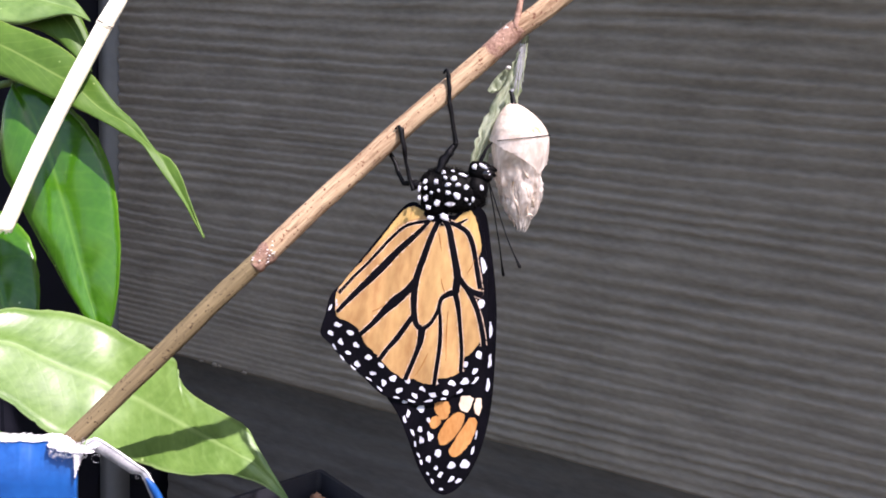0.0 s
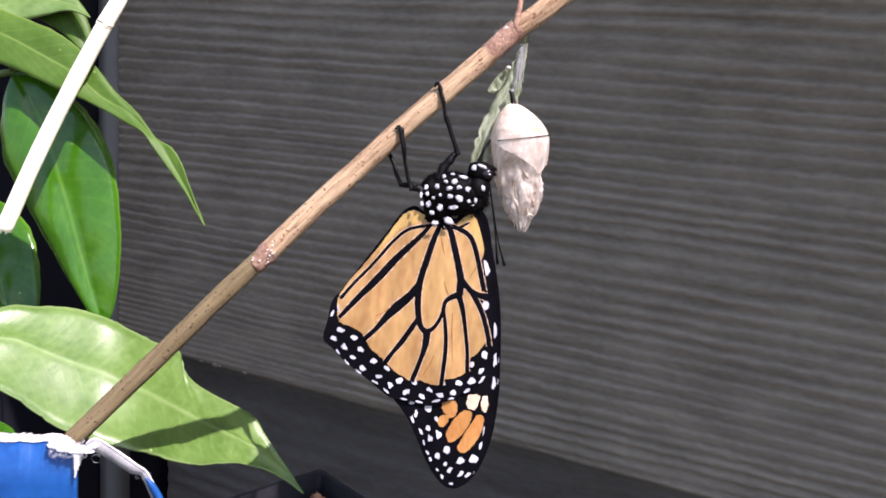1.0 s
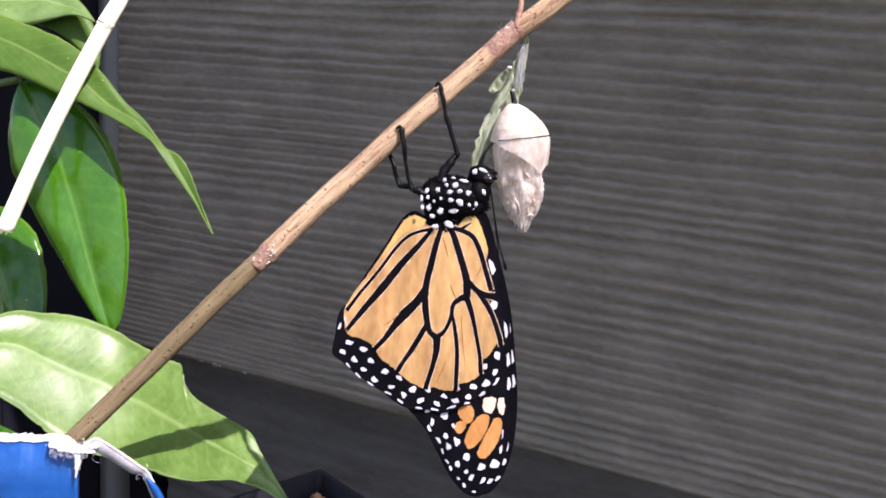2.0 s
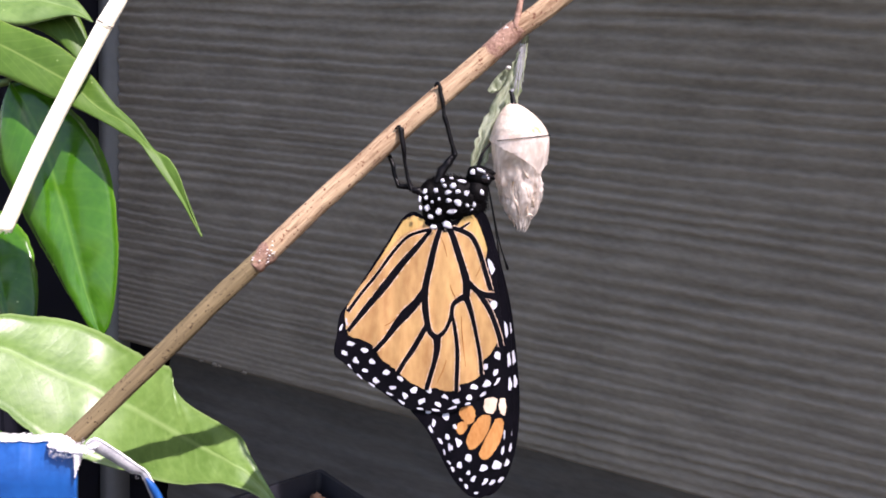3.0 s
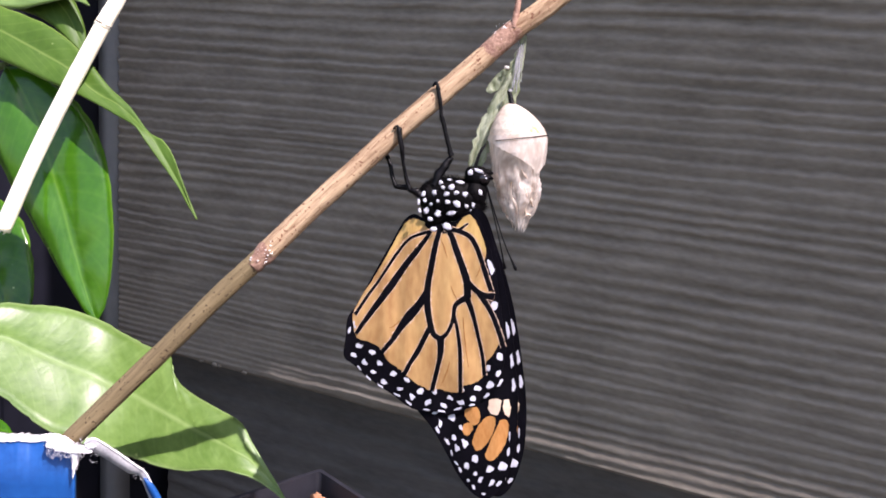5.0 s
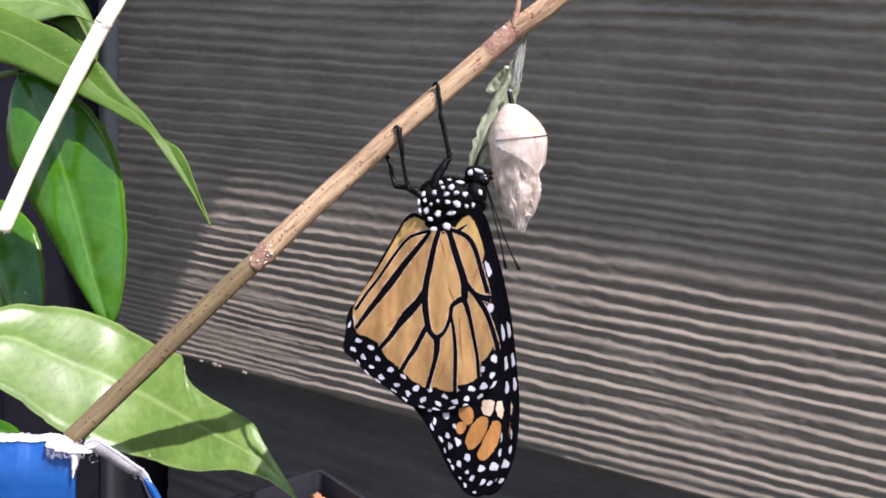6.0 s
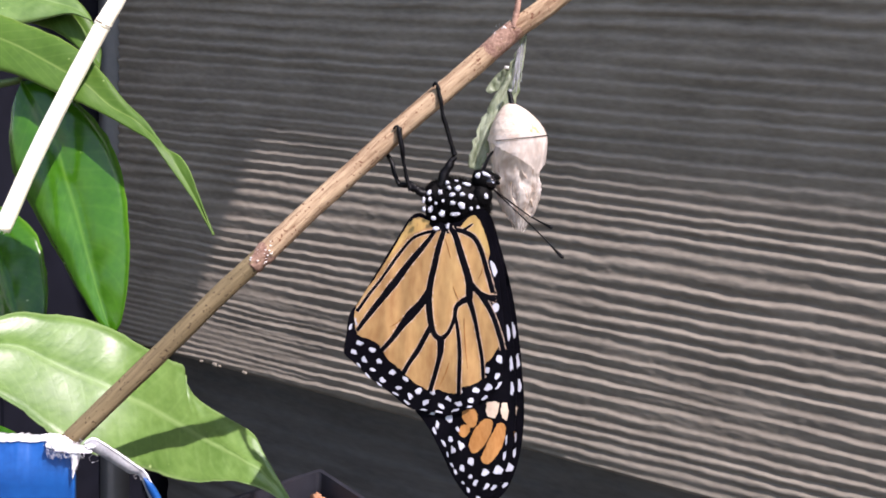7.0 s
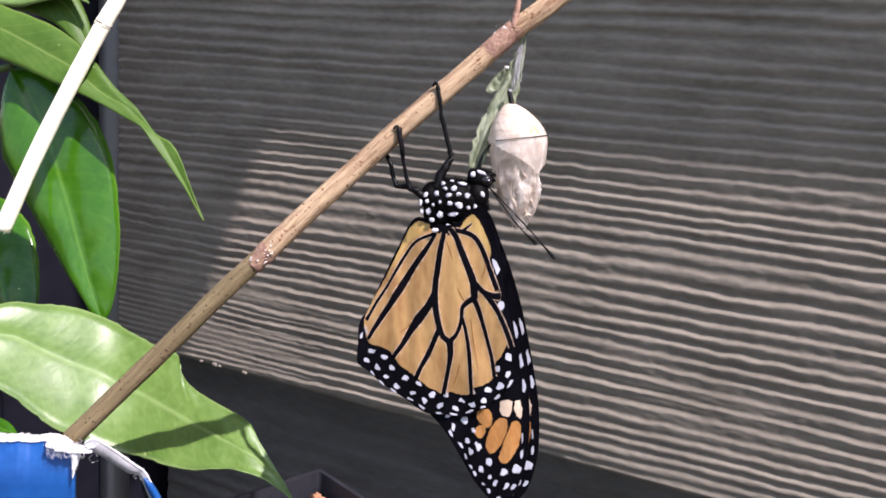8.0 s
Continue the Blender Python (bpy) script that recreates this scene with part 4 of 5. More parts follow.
def hindwing(parent):
    ring = [(1.5, 0.9), (-1.1, 0.5), (-4.1, 1.3), (-6.2, 2.2), (-8.3, 0.8), (-10.65, -3.3), (-13.95, -8.75), (-17.0, -14.1), (-18.8, -16.9), (-19.2, -20.5), (-19.6, -24.0), (-17.8, -25.6), (-15.0, -27.7), (-10.6, -30.3), (-7.9, -32.0), (-5.5, -33.0), (-1.7, -33.0), (0.9, -33.4), (4.0, -32.1), (6.8, -30.2), (9.0, -27.9), (10.4, -24.7), (10.9, -20.8), (10.3, -16.3), (9.3, -10.3), (8.1, -4.4), (6.5, -0.1), (4.6, 2.4), (3.0, 2.1)]
    wing = part("hindwing", plate(spline([(*p, 0) for p in ring], 5, True), 0.0, 0.75, 0.12), BLACK, parent, "orange hindwing with black veins and white-spotted border")
    field = [(0.1, -1.3), (-1.3, -1.1), (-3.0, -0.7), (-4.3, 0.3), (-5.8, 1.4), (-7.6, 0.7), (-9.5, -2.1), (-11.1, -5.1), (-13.8, -9.3), (-16.5, -13.4), (-17.8, -16.2), (-17.6, -18.8), (-16.8, -20.7), (-14.4, -21.2), (-12.3, -22.3), (-11.1, -24.1), (-9.5, -25.3), (-7.8, -26.4), (-6.6, -27.5), (-4.8, -28.6), (-3.0, -29.2), (-1.1, -28.9), (0.9, -29.4), (2.6, -29.1), (3.3, -28.1), (5.0, -27.5), (6.7, -26.5), (7.3, -25.2), (7.4, -23.6), (8.4, -22.6), (9.6, -20.6), (9.7, -19.6), (9.0, -17.2), (8.0, -14.2), (7.6, -12.2), (8.5, -11.1), (8.0, -9.2), (6.8, -6.7), (7.2, -4.5), (6.0, -0.5), (5.0, 1.4), (3.8, 2.1), (2.2, 0.7), (1.3, -0.7)]
    part("field", plate(spline([(*p, 0) for p in field], 6, True), 0.05, 0.8, 0.10, 0.22, 3.0), ORANGE, wing, "orange field with fine creases")
    for k, ring in enumerate(([(-9.5, -2.1), (-7.7, 0.6), (-5.6, 1.2), (-4.1, 0.5), (-5.1, -0.6), (-8.2, -2.2), (-10.6, -4.9), (-12.7, -8.1)], [(1.8, -0.3), (3.6, 2.0), (4.8, 1.6), (6.0, -0.7), (7.2, -4.1), (6.1, -4.3), (4.8, -2.9), (3.2, -1.7)])):
        part("pale_cell", plate(spline([(*p, 0) for p in ring], 6, True), 0.066, 0.9, 0.08, 0.2, 30.0 + k), YELLOW, wing, "pale yellow cell")
    veins = (
        ([(-2.8, -0.8), (-6.6, -2.1), (-9.1, -4.5), (-12.0, -8.8), (-15.1, -12.9), (-17.4, -16.3)], (6, 6, 6, 6, 6, 7)),
        ([(-2.8, -0.8), (-5.1, -3.9), (-8.2, -7.6), (-11.1, -11.7), (-14.2, -15.7), (-17.2, -19.8)], (6, 10, 13, 14, 11, 7)),
        ([(-1.3, -0.9), (-2.1, -4.0), (-2.7, -7.2), (-3.3, -10.3), (-3.4, -13.6), (-2.9, -17.1), (-2.2, -19.2), (-1.0, -20.1)], (9, 11, 12, 12, 12, 11, 10, 12)),
        ([(-3.5, -11.5), (-4.9, -14.0), (-6.8, -16.1), (-8.6, -18.4), (-10.2, -20.8), (-12.0, -22.9)], (10, 15, 18, 13, 9, 9)),
        ([(-2.8, -17.8), (-4.1, -20.3), (-5.4, -22.7), (-6.5, -24.4), (-7.7, -26.6)], (9, 10, 10, 8, 9)),
        ([(-1.0, -19.9), (-0.9, -22.2), (-1.3, -24.6), (-1.9, -27.0), (-2.5, -29.4)], (15, 12, 9, 9, 9)),
        ([(-1.0, -20.1), (0.4, -18.7), (1.3, -16.4), (1.6, -14.2), (2.5, -13.2), (3.8, -12.5)], (10, 7, 7, 8, 10, 13)),
        ([(1.4, -15.5), (2.1, -18.1), (2.7, -21.3), (2.9, -24.4), (2.9, -29.3)], (6, 7, 8, 8, 8)),
        ([(3.8, -12.6), (4.6, -14.3), (5.3, -16.5), (6.0, -19.2), (6.8, -22.8), (7.2, -26.0)], (11, 10, 8, 7, 7, 8)),
        ([(-0.1, -0.3), (0.9, -1.6), (2.0, -4.4), (3.0, -7.2), (3.8, -9.9), (3.9, -12.6)], (9, 11, 12, 12, 14, 14)),
        ([(3.7, -9.6), (5.6, -11.3), (7.2, -12.0), (8.8, -12.2)], (12, 10, 10, 14)),
        ([(5.2, -10.8), (7.2, -13.2), (8.7, -15.7), (9.9, -18.7), (10.5, -20.8)], (8, 10, 9, 9, 9)),
        ([(0.9, -0.5), (2.8, -1.0), (4.4, -1.9), (5.5, -3.7), (6.3, -5.7), (7.1, -8.0), (8.2, -11.2)], (8, 9, 9, 9, 9, 9, 9)),
        ([(2.0, -0.8), (3.0, -0.1), (4.0, 0.6)], (6, 5, 2)),
    )
    for k, (path, widths) in enumerate(veins):
        part("vein_lining", ribbon(path, [w + 2.2 for w in widths], 0.078, 0.0, k + 50, 0.45), PALE_SCALES, wing)
        part("vein", ribbon(path, widths, 0.095, 0.05, k), BLACK, wing, "black vein")
    for k, path in enumerate(([(-0.9, -2.3), (-0.3, -3.9), (0.3, -5.7)], [(6.4, -6.1), (6.0, -7.7), (5.4, -9.0)], [(1.0, -10.5), (1.5, -11.9), (2.2, -13.1)], [(0.9, -23.9), (0.3, -25.9), (-0.8, -28.3)], [(3.2, -16.0), (3.6, -19.8), (4.4, -24.7)], [(-8.3, -16.7), (-9.6, -17.9), (-10.6, -18.5)])):
        part("crease", ribbon(path, (0.8, 1.8, 0.6), 0.12, 0.02, k), CREASE, wing)
    wing_spots([(-16.73, -22.04, 1.03, 0.50, 0), (-13.89, -23.07, 0.82, 0.60, -20), (-17.72, -23.82, 0.72, 0.50, 0), (-15.63, -24.98, 0.72, 0.80, 20), (-12.59, -24.97, 0.82, 0.60, -20), (-13.78, -26.66, 0.82, 0.50, -20), (-9.79, -26.90, 0.72, 0.60, -35), (-7.44, -27.72, 0.72, 0.50, -15), (-11.83, -28.32, 0.82, 0.60, -35), (-8.61, -29.39, 0.93, 0.40, 0), (-4.69, -29.62, 0.72, 0.80, 30)], WHITE, wing, 0.06)
    wing_spots([(-6.27, -30.70, 0.62, 0.70, 30), (-1.97, -29.49, 0.72, 0.50, 0), (-3.01, -31.45, 0.93, 0.50, 20), (-0.41, -31.82, 0.82, 0.50, -15), (0.93, -30.36, 0.82, 0.50, -25), (2.88, -30.96, 0.82, 0.60, 25), (3.29, -28.75, 0.52, 0.40, 20), (6.03, -28.23, 0.93, 0.60, 0), (5.22, -30.15, 0.72, 0.50, 0), (8.25, -27.54, 0.72, 1.00, -25), (7.85, -24.60, 0.52, 0.60, -20), (9.85, -22.56, 0.82, 0.90, -20), (9.65, -25.51, 0.52, 0.90, -20), (-18.49, -19.20, 0.31, 0.80, -8), (-17.50, -18.14, 0.31, 0.90, 15)], WHITE, wing, 0.06)
    wing_spots([(-16.73, -26.06, 0.82, 0.20, -45), (-14.65, -27.82, 0.93, 0.20, -38), (-12.37, -29.16, 0.93, 0.20, -32), (-9.25, -30.54, 0.82, 0.20, -20), (-6.80, -31.94, 0.93, 0.20, -35), (-3.54, -32.79, 0.93, 0.20, 3), (-0.62, -32.83, 0.93, 0.20, -8), (2.47, -32.17, 0.93, 0.20, 22), (5.02, -31.25, 0.72, 0.20, 15), (7.65, -29.44, 0.93, 0.30, 42), (10.05, -27.07, 0.31, 0.90, -30)], WHITE, wing, 0.06)
    wing_spots([(8.05, -6.96, 0.62, 1.70, 18), (8.75, -13.84, 0.93, 1.00, 10)], WHITE, wing, 0.06)
    return wing


def forewing(parent, name, label):
    ring = [(4.0, 3.2), (6.7, 2.0), (8.6, -3.9), (10.3, -9.8), (11.4, -14.7), (12.1, -19.6), (12.6, -24.5), (13.0, -29.3), (13.0, -34.2), (12.5, -39.1), (11.3, -43.3), (9.7, -46.3), (7.9, -47.7), (5.8, -47.5), (3.4, -45.5), (1.5, -42.8), (-0.2, -39.8), (-2.0, -36.8), (-4.0, -34.6), (-5.6, -32.9), (-6.6, -29.2), (-4.8, -20.0), (-2.2, -7.9), (0.9, 0.1)]
    wing = part(name, plate(spline([(*p, 0) for p in ring], 5, True), 0.0, 0.8, 0.12), BLACK, parent, label)
    wing_cells([
        [(4.8, -31.9), (5.9, -32.0), (6.3, -33.4), (5.6, -34.8), (4.3, -34.3), (3.6, -33.0), (4.0, -32.1)],
        [(3.7, -34.9), (4.8, -34.8), (4.8, -36.0), (3.9, -36.8), (3.2, -35.9)],
        [(7.8, -33.3), (9.0, -33.6), (8.6, -35.9), (7.2, -38.4), (5.8, -39.3), (5.1, -38.1), (5.8, -35.8), (6.9, -34.1)],
        [(10.2, -33.8), (11.2, -34.1), (11.1, -36.7), (10.0, -39.2), (8.6, -40.8), (7.5, -40.2), (8.2, -37.9), (9.4, -35.3)],
    ], DEEP_ORANGE, wing, 0.05, 40.0)
    wing_cells([
        [(8.0, -30.3), (9.4, -29.9), (10.2, -30.2), (10.0, -31.6), (9.6, -32.8), (8.3, -32.8), (7.8, -31.7)],
        [(10.6, -30.1), (11.5, -29.9), (11.8, -31.5), (11.6, -33.1), (10.8, -32.7), (10.4, -31.6)],
    ], CREAM, wing, 0.05, 60.0, True)
    wing_spots([(1.13, -33.74, 0.82, 1.10, 0), (2.78, -35.64, 0.41, 0.60, 10), (1.55, -37.50, 0.62, 0.60, 0), (3.59, -38.37, 0.62, 0.90, 20), (2.16, -39.36, 0.52, 0.80, 10), (5.53, -40.92, 0.72, 0.90, 0), (4.00, -42.32, 0.52, 0.70, 15), (5.63, -43.49, 0.41, 0.50, -30), (6.54, -44.51, 0.52, 0.90, -20), (8.25, -42.41, 0.72, 0.90, -15), (10.64, -41.85, 0.93, 1.00, -25), (8.65, -44.84, 0.41, 0.80, -30), (9.85, -44.85, 0.41, 0.80, -35), (-0.93, -35.15, 0.41, 0.80, 0), (11.15, -17.9, 0.40, 1.60, 9), (11.85, -23.2, 0.36, 1.50, 6), (12.25, -27.4, 0.36, 1.50, 3)], WHITE, wing, 0.06)
    wing_spots([(-1.45, -36.19, 0.31, 0.90, 25), (0.41, -38.37, 0.31, 0.80, 40), (1.13, -40.32, 0.21, 0.70, 10), (2.06, -41.96, 0.21, 0.70, 40), (2.78, -43.10, 0.31, 0.60, 20), (4.31, -44.88, 0.41, 0.30, -35), (5.32, -45.89, 0.31, 0.60, 35), (7.14, -46.93, 0.52, 0.20, 0), (11.44, -39.15, 0.31, 0.90, -8), (11.64, -36.40, 0.21, 0.90, 0), (-1.97, -33.31, 0.62, 0.30, 10)], WHITE, wing, 0.06)
    return wing


def limb(name, pts, radii, origin, parent, label=""):
    """A leg segment in the butterfly's space, its mesh built about origin."""
    path = spline([sheet(*p) - origin for p in pts], 5)
    return part(name, tube(path, ease([r * 1.12e-4 for r in radii], len(path) - 1), 8, 0.35), CHITIN, parent, label)


def butterfly():
    root = tagged(new("monarch_butterfly"), "orange and black butterfly clinging to the twig, wings folded", "butterfly")
    root.matrix_basis = axes(EYE + FW * 0.14144)
    P = {}
    centre = sheet(800, 352)
    bm = bmesh.new()
    blob(bm, (0, 0, -0.0012), (0.0060, 0.0038, 0.0030), -10, 0.10, 1.0, 4)
    blob(bm, (-0.0026, -0.0024, -0.0016), (0.0030, 0.0026, 0.0022), 0, 0.1, 2.0, 3)
    blob(bm, (0.0040, 0.0010, -0.0010), (0.0022, 0.0026, 0.0024), 0, 0.1, 3.0, 3)
    blob(bm, (-0.0042, 0.0006, -0.0006), (0.0016, 0.0022, 0.0020), 0, 0.1, 5.0, 3)
    blob(bm, (-0.0022, -0.0130, -0.0085), (0.0014, 0.0110, 0.0014), -6, 0.05, 6.0, 3)
    thorax = P["thorax"] = part("thorax", bm, FUR, root, "furry black thorax with white spots")
    bm = bmesh.new()
    rnd = random.Random(7)
    for _ in range(900):
        u, w = rnd.uniform(0, 2 * math.pi), rnd.uniform(-0.2, 1)
        r = math.sqrt(max(0.0, 1 - w * w))
        n = Vector((r * math.cos(u), r * math.sin(u), w))
        a = pose(0, 0, 0, 0, 0, -10) @ Vector((n.x * 0.0060, n.y * 0.0039, n.z * 0.0030)) + Vector((0, 0, -0.0012))
        k = rnd.uniform(0.0003, 0.0009)
        way = (n + Vector((rnd.gauss(0, 0.4), rnd.gauss(0, 0.4) - 0.3, rnd.gauss(0, 0.3)))).normalized()
        tube([a - n * 0.0002, a + way * k * 0.6, a + way * k + Vector((0, -k * 0.2, 0))], [4.5e-5, 3.5e-5, 1e-5], 3, bm=bm)
    tagged(part("fur", bm, FUR, thorax), kind="stuff")

    def dot(x, y, a, b, turn, host, mid, z):
        bm = blob(bmesh.new(), sheet(x, y) - mid + Vector((0, 0, z)), (a * 0.88e-4, b * 0.88e-4, 1.5e-4), turn, 0.6, x * 0.37, 3)
        part("white_spot", bm, WHITE, host)

    for x, y, a, b, turn in ((780, 324, 4, 4, 0), (784, 333, 4, 3, -30), (799, 333, 6, 5, 0), (814, 324, 8, 3, -8), (795, 319, 4, 2, 0), (790, 345, 6, 4, 20),
                             (807, 343, 5, 4, 20), (822, 345, 5, 5, 30), (769, 342, 4, 5, 0), (775, 357, 3, 3, 0), (792, 359, 5, 4, 0), (808, 362, 7, 6, -35), (825, 366, 3, 4, 20),
                             (837, 364, 3, 5, 0), (798, 378, 9, 4, 10), (775, 379, 6, 6, -30), (754, 373, 5, 6, -20), (761, 388, 5, 4, -10),
                             (791, 401, 9, 6, -20), (767, 406, 6, 4, 10), (837, 329, 3, 2, 0), (763, 362, 3, 3, 0), (832, 373, 3, 2, 0)):
        nx, ny = (x - 800) / 60, (y - 352) / 44
        z = -0.0012 + 0.0031 * math.sqrt(max(0.04, 1 - min(0.96, nx * nx + ny * ny)))
        dot(x, y, a, b, turn, thorax, centre, max(z, 0.0004 if y > 365 else z))
    for x, y, a, b, turn in ((750, 344, 4, 6, -30), (752, 356, 3, 4, 0), (743, 374, 3, 5, 10), (741, 358, 2.5, 6, 0)):
        dot(x, y, a, b, turn, thorax, centre, 0.0012)

    bm = blob(bmesh.new(), sheet(845, 313) - centre + Vector((0, 0, -0.0008)), (0.0024, 0.0020, 0.0021), -20, 0.12, 4.0, 3)
    tube([sheet(*p) - centre for p in ((855, 305, -2), (864, 306, -2), (873, 307, -4))], [0.0007, 0.0006, 0.0002], 8, 0.2, bm=bm)
    tube([sheet(*p) - centre for p in ((858, 312, 4), (866, 314, 4), (872, 318, 2))], [0.0005, 0.0004, 0.0002], 8, 0.2, bm=bm)
    part("head", bm, FUR, thorax, "black head with white marks")
    part("eye", blob(bmesh.new(), sheet(855, 316) - centre + Vector((0, 0, 0.0006)), (0.00105, 0.0010, 0.0008), 0, 0, 0, 3), EYE_GLOSS, thorax, "glossy dark compound eye")
    for x, y, a, b, turn in ((832, 307, 5, 5, 10), (847, 304, 9, 3.5, -20), (849, 342, 4, 6, 20), (859, 317, 3, 2, 0)):
        dot(x, y, a, b, turn, thorax, centre, 0.0012)
    path = spline([sheet(*p) - centre for p in ((840, 300, 0), (846, 280, 2), (851, 268, 2), (862, 253, -2))], 4)
    part("foreleg", tube(path, ease([4e-4, 2.6e-4, 2e-4], len(path) - 1), 7, 0.2), CHITIN, thorax, "thin black foreleg")
    thorax.location = centre

    P["tibia_a"] = limb("lower_leg", [(775, 158, 22), (779, 180, 21), (782, 206, 16), (784, 215, 14), (793, 250, 7), (800, 277, 2)], [3.4, 3.6, 2.8, 4.2, 3.6, 3.4, 4.6], sheet(775, 158), root)
    part("claw", tube(spline([sheet(*p) - sheet(775, 158) for p in ((777, 166, 22), (774, 154, 23), (770, 152, 22), (767, 158, 20))], 4), ease([4e-4, 2e-4], 12), 6), CHITIN, P["tibia_a"])
    P["femur_a"] = limb("upper_leg", [(800, 277), (789, 292), (778, 309), (768, 330)], [4.2, 6.4, 7.6, 6.8], sheet(800, 277), root)
    P["tibia_b"] = limb("lower_leg", [(707, 230, 23), (712, 262, 21), (715, 290, 12), (720, 318, 6), (727, 338, 4)], [4.6, 4.0, 2.8, 3.2, 4.0], sheet(707, 230), root)
    part("claw", tube(spline([sheet(*p) - sheet(707, 230) for p in ((708, 238, 24), (706, 229, 24), (702, 228, 23), (698, 232, 22))], 4), ease([4e-4, 1.6e-4], 12), 6), CHITIN, P["tibia_b"])
    P["femur_b"] = limb("upper_leg", [(727, 338, 4), (736, 340, 4), (746, 346, 2), (758, 352, 0)], [4.0, 6.0, 6.5, 6.0], sheet(727, 338), root)
    P["leg_c"] = limb("far_leg", [(668, 250, -20), (676, 262, -24), (689, 285, -16), (693, 309, -10), (699, 326, -6), (702, 330, -6), (721, 332, -4), (732, 340, -3), (742, 344, -2)], [5.0, 3.2, 4.0, 3.4, 3.6, 5.0, 4.4, 5.0], sheet(668, 250), root)
    for key, bend in (("antenna_a", ((0, 0, 0), (60, -2, 0), (112, -3, 0), (154, 0, 0), (166, 1, 0))), ("antenna_b", ((0, 0, 0), (70, 3, 3), (130, 5, 4), (180, 5, 3), (195, 6, 2)))):
        path = spline([Vector((x * 1e-4, y * 1e-4, z * 1e-4)) for x, y, z in bend], 6)
        radii = ease([1.5, 1.3, 1.2, 1.2, 1.2, 1.3, 1.6, 3.0, 3.4, 1.2], len(path) - 1)
        P[key] = part("antenna", tube(path, [r * 1e-4 for r in radii], 7), CHITIN, root, "thin black clubbed antenna")
    P["hind_near"] = hindwing(root)
    P["fore_near"] = forewing(root, "forewing", "folded forewing tip with orange patches and white spots")
    P["fore_far"] = forewing(root, "far_forewing", "far forewing edge, black with white spots")
    ring = [(1.5, 0.9), (-4.1, 1.3), (-8.3, 0.8), (-13.9, -8.8), (-18.7, -16.9), (-19.6, -24.0), (-15.0, -27.7), (-7.9, -32.0), (-1.7, -33.0), (4.0, -32.1), (9.0, -27.9), (10.8, -20.8), (8.8, -10.3), (6.1, -0.1), (3.0, 2.1)]
    P["hind_far"] = part("far_hindwing", plate(spline([(*p, 0) for p in ring], 6, True), 0.0, 2.0, 0.12), BLACK, root, "far hindwing behind the near one")
    return P


BUTTERFLY = butterfly()


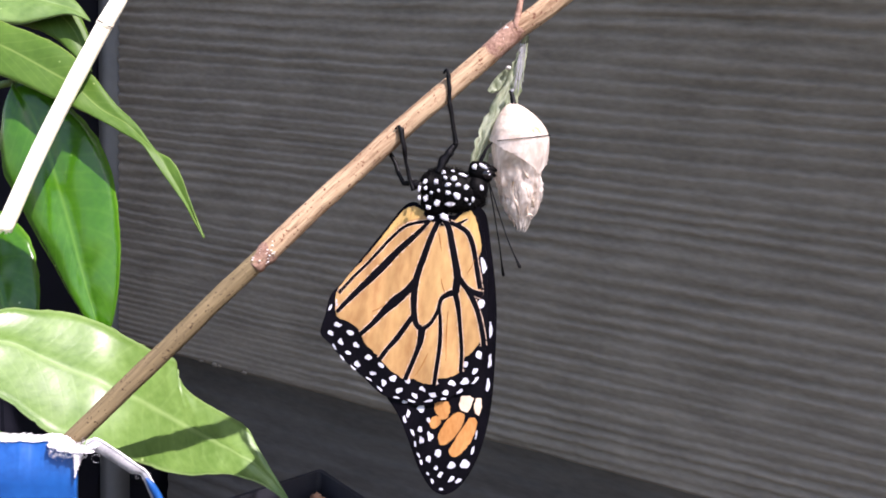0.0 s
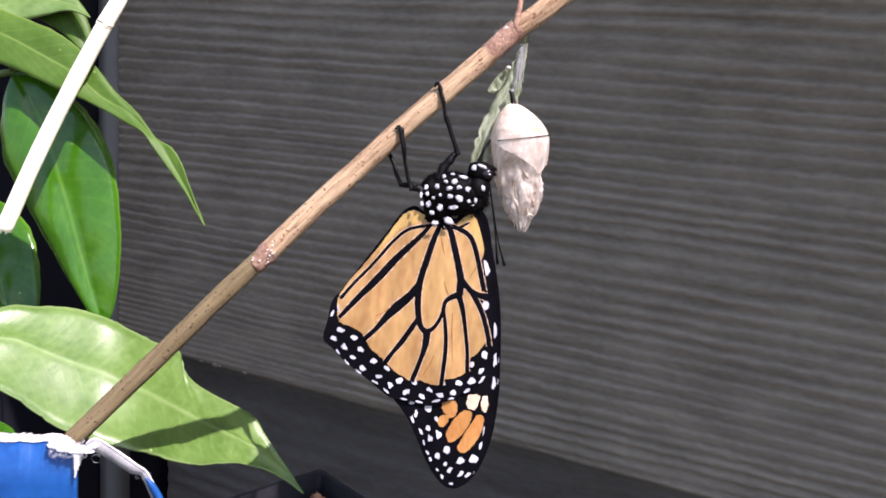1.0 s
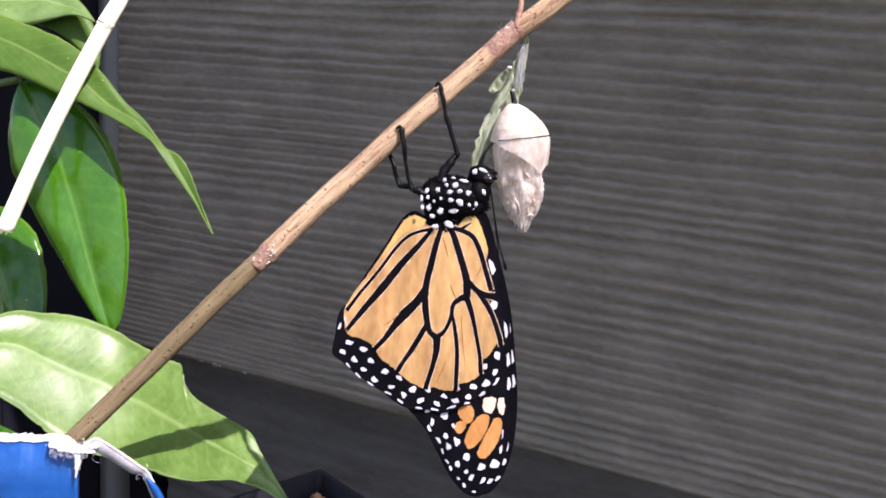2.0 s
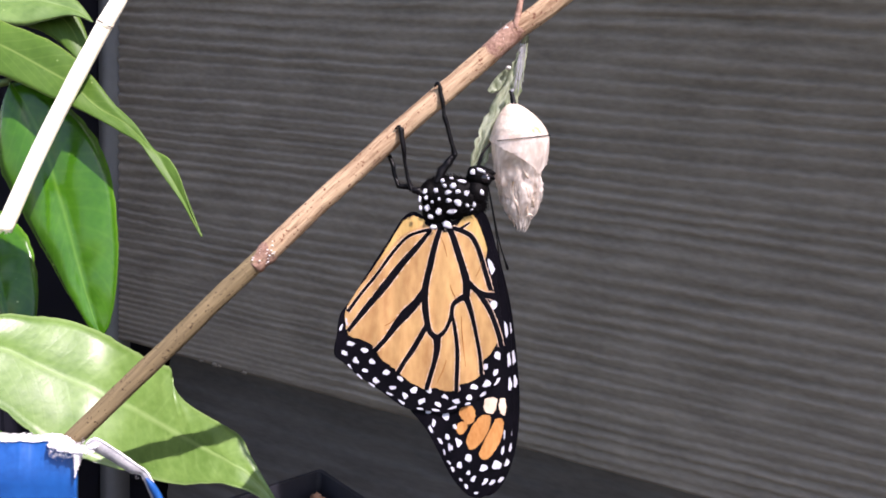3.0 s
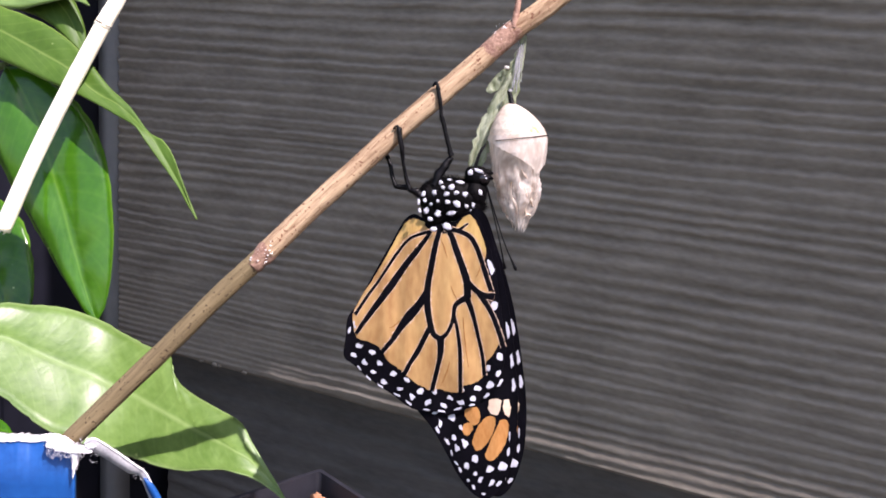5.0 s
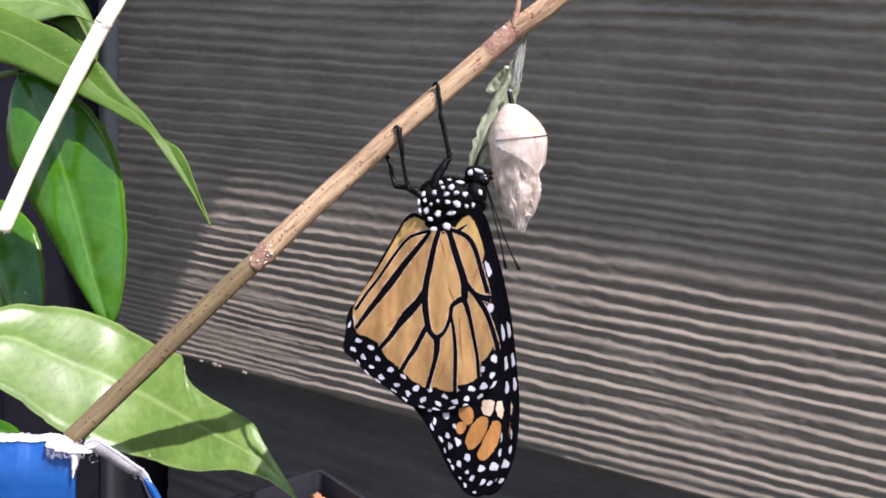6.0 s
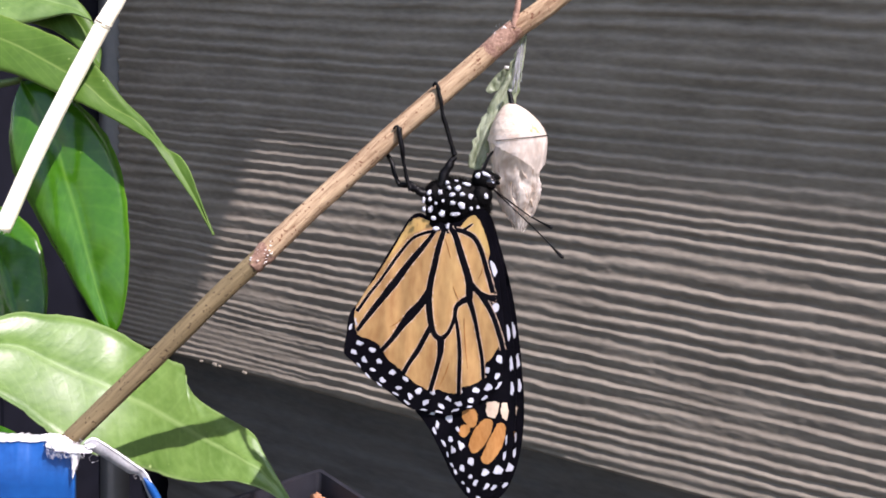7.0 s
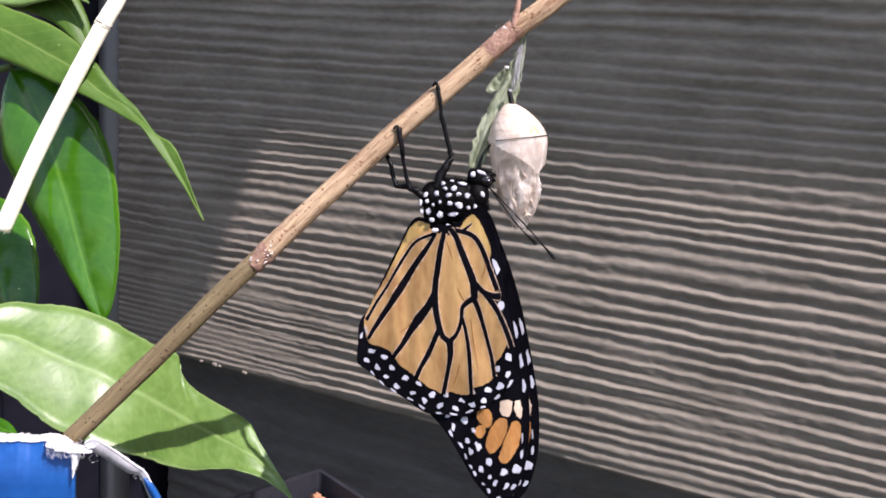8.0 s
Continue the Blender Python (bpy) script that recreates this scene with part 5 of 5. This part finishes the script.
# ---- movement ----
def motions():
    times = (0.0, 0.5, 1.0, 1.5, 3.0, 3.5, 4.0, 4.5, 6.0, 6.5, 7.0, 7.5, 8.0)
    wing = ((0, -1.09, -13.34, -9.3, 0.49, 5.34, -0.55),
            (0.5, 1.93, -3.74, -8.34, 0.82, 4.87, -0.96),
            (1, 3.4, -5.23, -8.15, 0.77, 4.7, -1.29),
            (1.5, 0.87, -4.74, -5.2, 1.02, 4.32, -0.59),
            (3, -0.79, -8.61, -2.43, 0.79, 4.25, -0.35),
            (3.5, -0.93, -10.72, -2.75, 0.52, 4.15, -0.39),
            (4, 1.13, -12.46, -3.36, 0.44, 4.01, -0.46),
            (4.5, 0, -15, 0, 0.7, 4, 0),
            (6, 3.72, -21.57, -3.57, 0.57, 3.96, 0.14),
            (6.5, -0.54, -21.83, 1.71, 1.09, 4.01, 0.84),
            (7, 0.15, -19.55, -2.84, 1.46, 4, 0.61),
            (7.5, -0.47, -23.24, 1.66, 1.32, 3.83, 0.88),
            (8, -0.33, -23.43, 1.89, 1.44, 3.75, 0.84))
    body = ((0, -7.66, 0.16, 1.49),
            (0.5, -5.97, 0.34, 0.95),
            (1, -2.17, 0.46, 0.96),
            (1.5, -2.79, 0.6, 0.39),
            (3, -2.21, 0.23, 0.24),
            (3.5, -2.42, 0.02, 0.1),
            (4, -1.59, -0.03, -0.03),
            (4.5, -0, 0, -0),
            (6, 0.27, 0.01, -0.01),
            (6.5, 0.85, 0.13, 0.05),
            (7, -4.96, 0.93, -0.21),
            (7.5, -1.18, 0.39, -0.19),
            (8, -0.97, 0.4, -0.23))
    # near and far wings turn together about the wing root; the far pair opens a little
    fan = dict(zip(times, (0.3, 0.6, 0.8, 1.2, 1.8, 2.0, 2.1, 2.3, 2.3, 2.4, 2.2, 2.4, 2.4)))
    near = {t: pose(x / 1000, y / 1000, z / 1000, rx, ry, rz) for t, rx, ry, rz, x, y, z in wing}
    layers = (("hind_near", 0.0, 0.0), ("fore_near", -0.0006, 0.0), ("fore_far", -0.0016, 1.0), ("hind_far", -0.0024, 0.3))
    for key, depth, spread in layers:
        walk(BUTTERFLY[key], [(t, m @ pose(0, 0, depth, 0, 0, fan[t] * spread)) for t, m in near.items()])
    c = sheet(800, 352)
    trunk = {t: Matrix.Translation(c + Vector((x, y, 0)) / 1000) @ pose(0, 0, 0, 0, 0, a) for t, a, x, y in body}
    walk(BUTTERFLY["thorax"], list(trunk.items()))

    drift = dict(zip(times, (3, 3, 3, 4.5, 3, 1.5, 1.5, 0, -0.5, -0.5, -0.5, -0.5, -0.5)))
    knee = dict(zip(times, ((807, 254), (810, 265), (809, 268), (810, 270), (805, 273), (801, 274), (800, 276), (800, 277), (796, 278), (797, 277), (805, 276), (799, 278), (799, 279))))
    knee_b = dict(zip(times, ((731, 330), (729, 332), (729, 334), (730, 336), (729, 337), (728, 337), (727, 338), (727, 338), (725, 335), (725, 335), (727, 334), (727, 335), (727, 335))))

    def swing(a0, b0, a, b):
        """Carries a segment that ran from a0 to b0 so that it starts at a and points to b."""
        u, v = b0 - a0, b - a
        return Matrix.Translation(a) @ Matrix.Rotation(math.atan2(v.y, v.x) - math.atan2(u.y, u.x), 4, "Z")

    rows = {k: [] for k in ("tibia_a", "femur_a", "tibia_b", "femur_b", "leg_c")}
    for t in times:
        hip = trunk[t] @ (sheet(768, 330) - c)
        hip_b = trunk[t] @ (sheet(758, 352) - c)
        grip = sheet(793, 136) if t == 0 else sheet(775 + drift[t], 158)
        grip_b = sheet(707 + drift[t], 230)
        k, kb = sheet(*knee[t]), sheet(*knee_b[t])
        rows["tibia_a"].append((t, swing(sheet(775, 158), sheet(800, 277), grip, k)))
        rows["femur_a"].append((t, swing(sheet(800, 277), sheet(768, 330), k, hip)))
        rows["tibia_b"].append((t, swing(sheet(707, 230), sheet(727, 338), grip_b, kb)))
        rows["femur_b"].append((t, swing(sheet(727, 338), sheet(758, 352), kb, hip_b)))
        rows["leg_c"].append((t, swing(sheet(668, 250), sheet(742, 342), sheet(668 + drift[t], 250), trunk[t] @ (sheet(742, 342) - c))))
    for key, made in rows.items():
        walk(BUTTERFLY[key], made)
    tips = dict(zip(times, ((923, 481), (905, 478), (897, 473), (898, 480), (903, 480), (901, 485), (905, 481), (911, 480), (921, 480), (926, 480), (977, 405), (951, 443), (949, 434))))
    tips_b = dict(zip(times, ((893, 493), (890, 482), (884, 470), (886, 478), (890, 478), (888, 480), (892, 480), (896, 480), (900, 480), (905, 478), (993, 462), (976, 462), (978, 463))))
    eye = sheet(784, 441, 1414)
    for key, ends, off, size in (("antenna_a", tips, -0.0012, 0.0166), ("antenna_b", tips_b, -0.0016, 0.0195)):
        made = []
        for t in times:
            base = trunk[t] @ (sheet(861, 326) - c) + Vector((0, 0, off))
            v = sheet(*ends[t]) - base
            if t >= 7:
                # held forward of the head, past the chrysalis
                ray = (eye - base - v).normalized()
                along = v.dot(ray)
                v += ray * (math.sqrt(max(0.0, along * along - v.length_squared + size * size)) - along)
                lean = -math.asin(max(-1.0, min(1.0, v.z / v.length)))
            else:
                lean = math.acos(min(1.0, math.hypot(v.x, v.y) / size))
            made.append((t, Matrix.Translation(base) @ Matrix.Rotation(math.atan2(v.y, v.x), 4, "Z") @ Matrix.Rotation(lean, 4, "Y")))
        walk(BUTTERFLY[key], made)

    # the carton and all that stands in it settle by less than half a millimetre
    for ob in (TWIG, STICK, CHRYSALIS, DRY, CARTON):
        home = ob.matrix_basis.copy()
        walk(ob, [(t, Matrix.Translation(RT * drift[t] * 1e-4) @ home) for t in times])

    # the shrub sways in the breeze
    sway = dict(zip(times, ((18, 33), (24, 18), (19, 12), (38, 20), (14, 31), (11, 6), (17, 9), (0, 0), (30, 12), (37, 24), (35, 28), (12, 1), (17, 3))))
    bpy.context.view_layer.update()
    middle = LOW_LEAF.matrix_world.inverted() @ sight(357, 694, 0.188)
    home = SHRUB.matrix_basis.copy()
    walk(SHRUB, [(t, Matrix.Translation((RT * x - UP * y) * 1.2e-4) @ home) for t, (x, y) in sway.items()])
    # the low leaf lifts and dips by itself about its middle
    dip = dict(zip(times, ((13, 3, -0.4), (22, 6, -1.1), (23, -14, -3.0), (28, 4, 0.4), (3, 18, 0.7), (12, -8, -1.1), (4, 7, 1.1), (0, 0, 0), (24, -4, -0.6), (33, 2, -1.8), (26, 14, 0.5), (14, -8, -0.5), (17, -6, -0.3))))
    made = []
    for t, (x, y, turn) in dip.items():
        shift = (RT * x - UP * y) * 1.33e-4 - (RT * sway[t][0] - UP * sway[t][1]) * 1.2e-4
        made.append((t, Matrix.Translation(shift + middle) @ Matrix.Rotation(radians(turn), 4, FW) @ Matrix.Translation(-middle)))
    walk(LOW_LEAF, made)

    tip = dict(zip(times, ((160, 36), (165, 36), (160, 30), (168, 34), (165, 38), (160, 15), (163, 30), (158, 2), (163, 38), (163, 33), (163, 35), (160, 12), (158, 5))))
    walk(HIGH_LEAF, [(t, Matrix.Translation((RT * (x - 163 - sway[t][0] * 0.9) - UP * (y - 33 - sway[t][1] * 0.9)) * 1.32e-4)) for t, (x, y) in tip.items()])

    # the unseen board slides so its shadow leaves the pot, then the siding
    home = SHADE.matrix_basis.copy()
    slide = ((0.0, 0.062, -0.280, 0), (2.8, 0.064, -0.280, 0), (3.3, 0.072, -0.276, 0), (4.0, 0.122, -0.226, 0), (4.6, 0.060, -0.138, 0), (5.2, -0.020, -0.070, 0), (5.8, -0.019, -0.023, -4.0), (6.0, -0.016, -0.019, -3.8), (6.5, -0.008, -0.010, -3.2), (7.0, -0.002, -0.002, -1.6), (8.0, 0, 0, 0))
    pivot = Vector((-0.0680, 0, 0.0474)) + SUN * 0.60
    walk(SHADE, [(t, Matrix.Translation(Vector((x, 0, z)) + pivot) @ pose(0, 0, 0, 0, -a, 0) @ Matrix.Translation(-pivot) @ home) for t, x, z, a in slide])


motions()
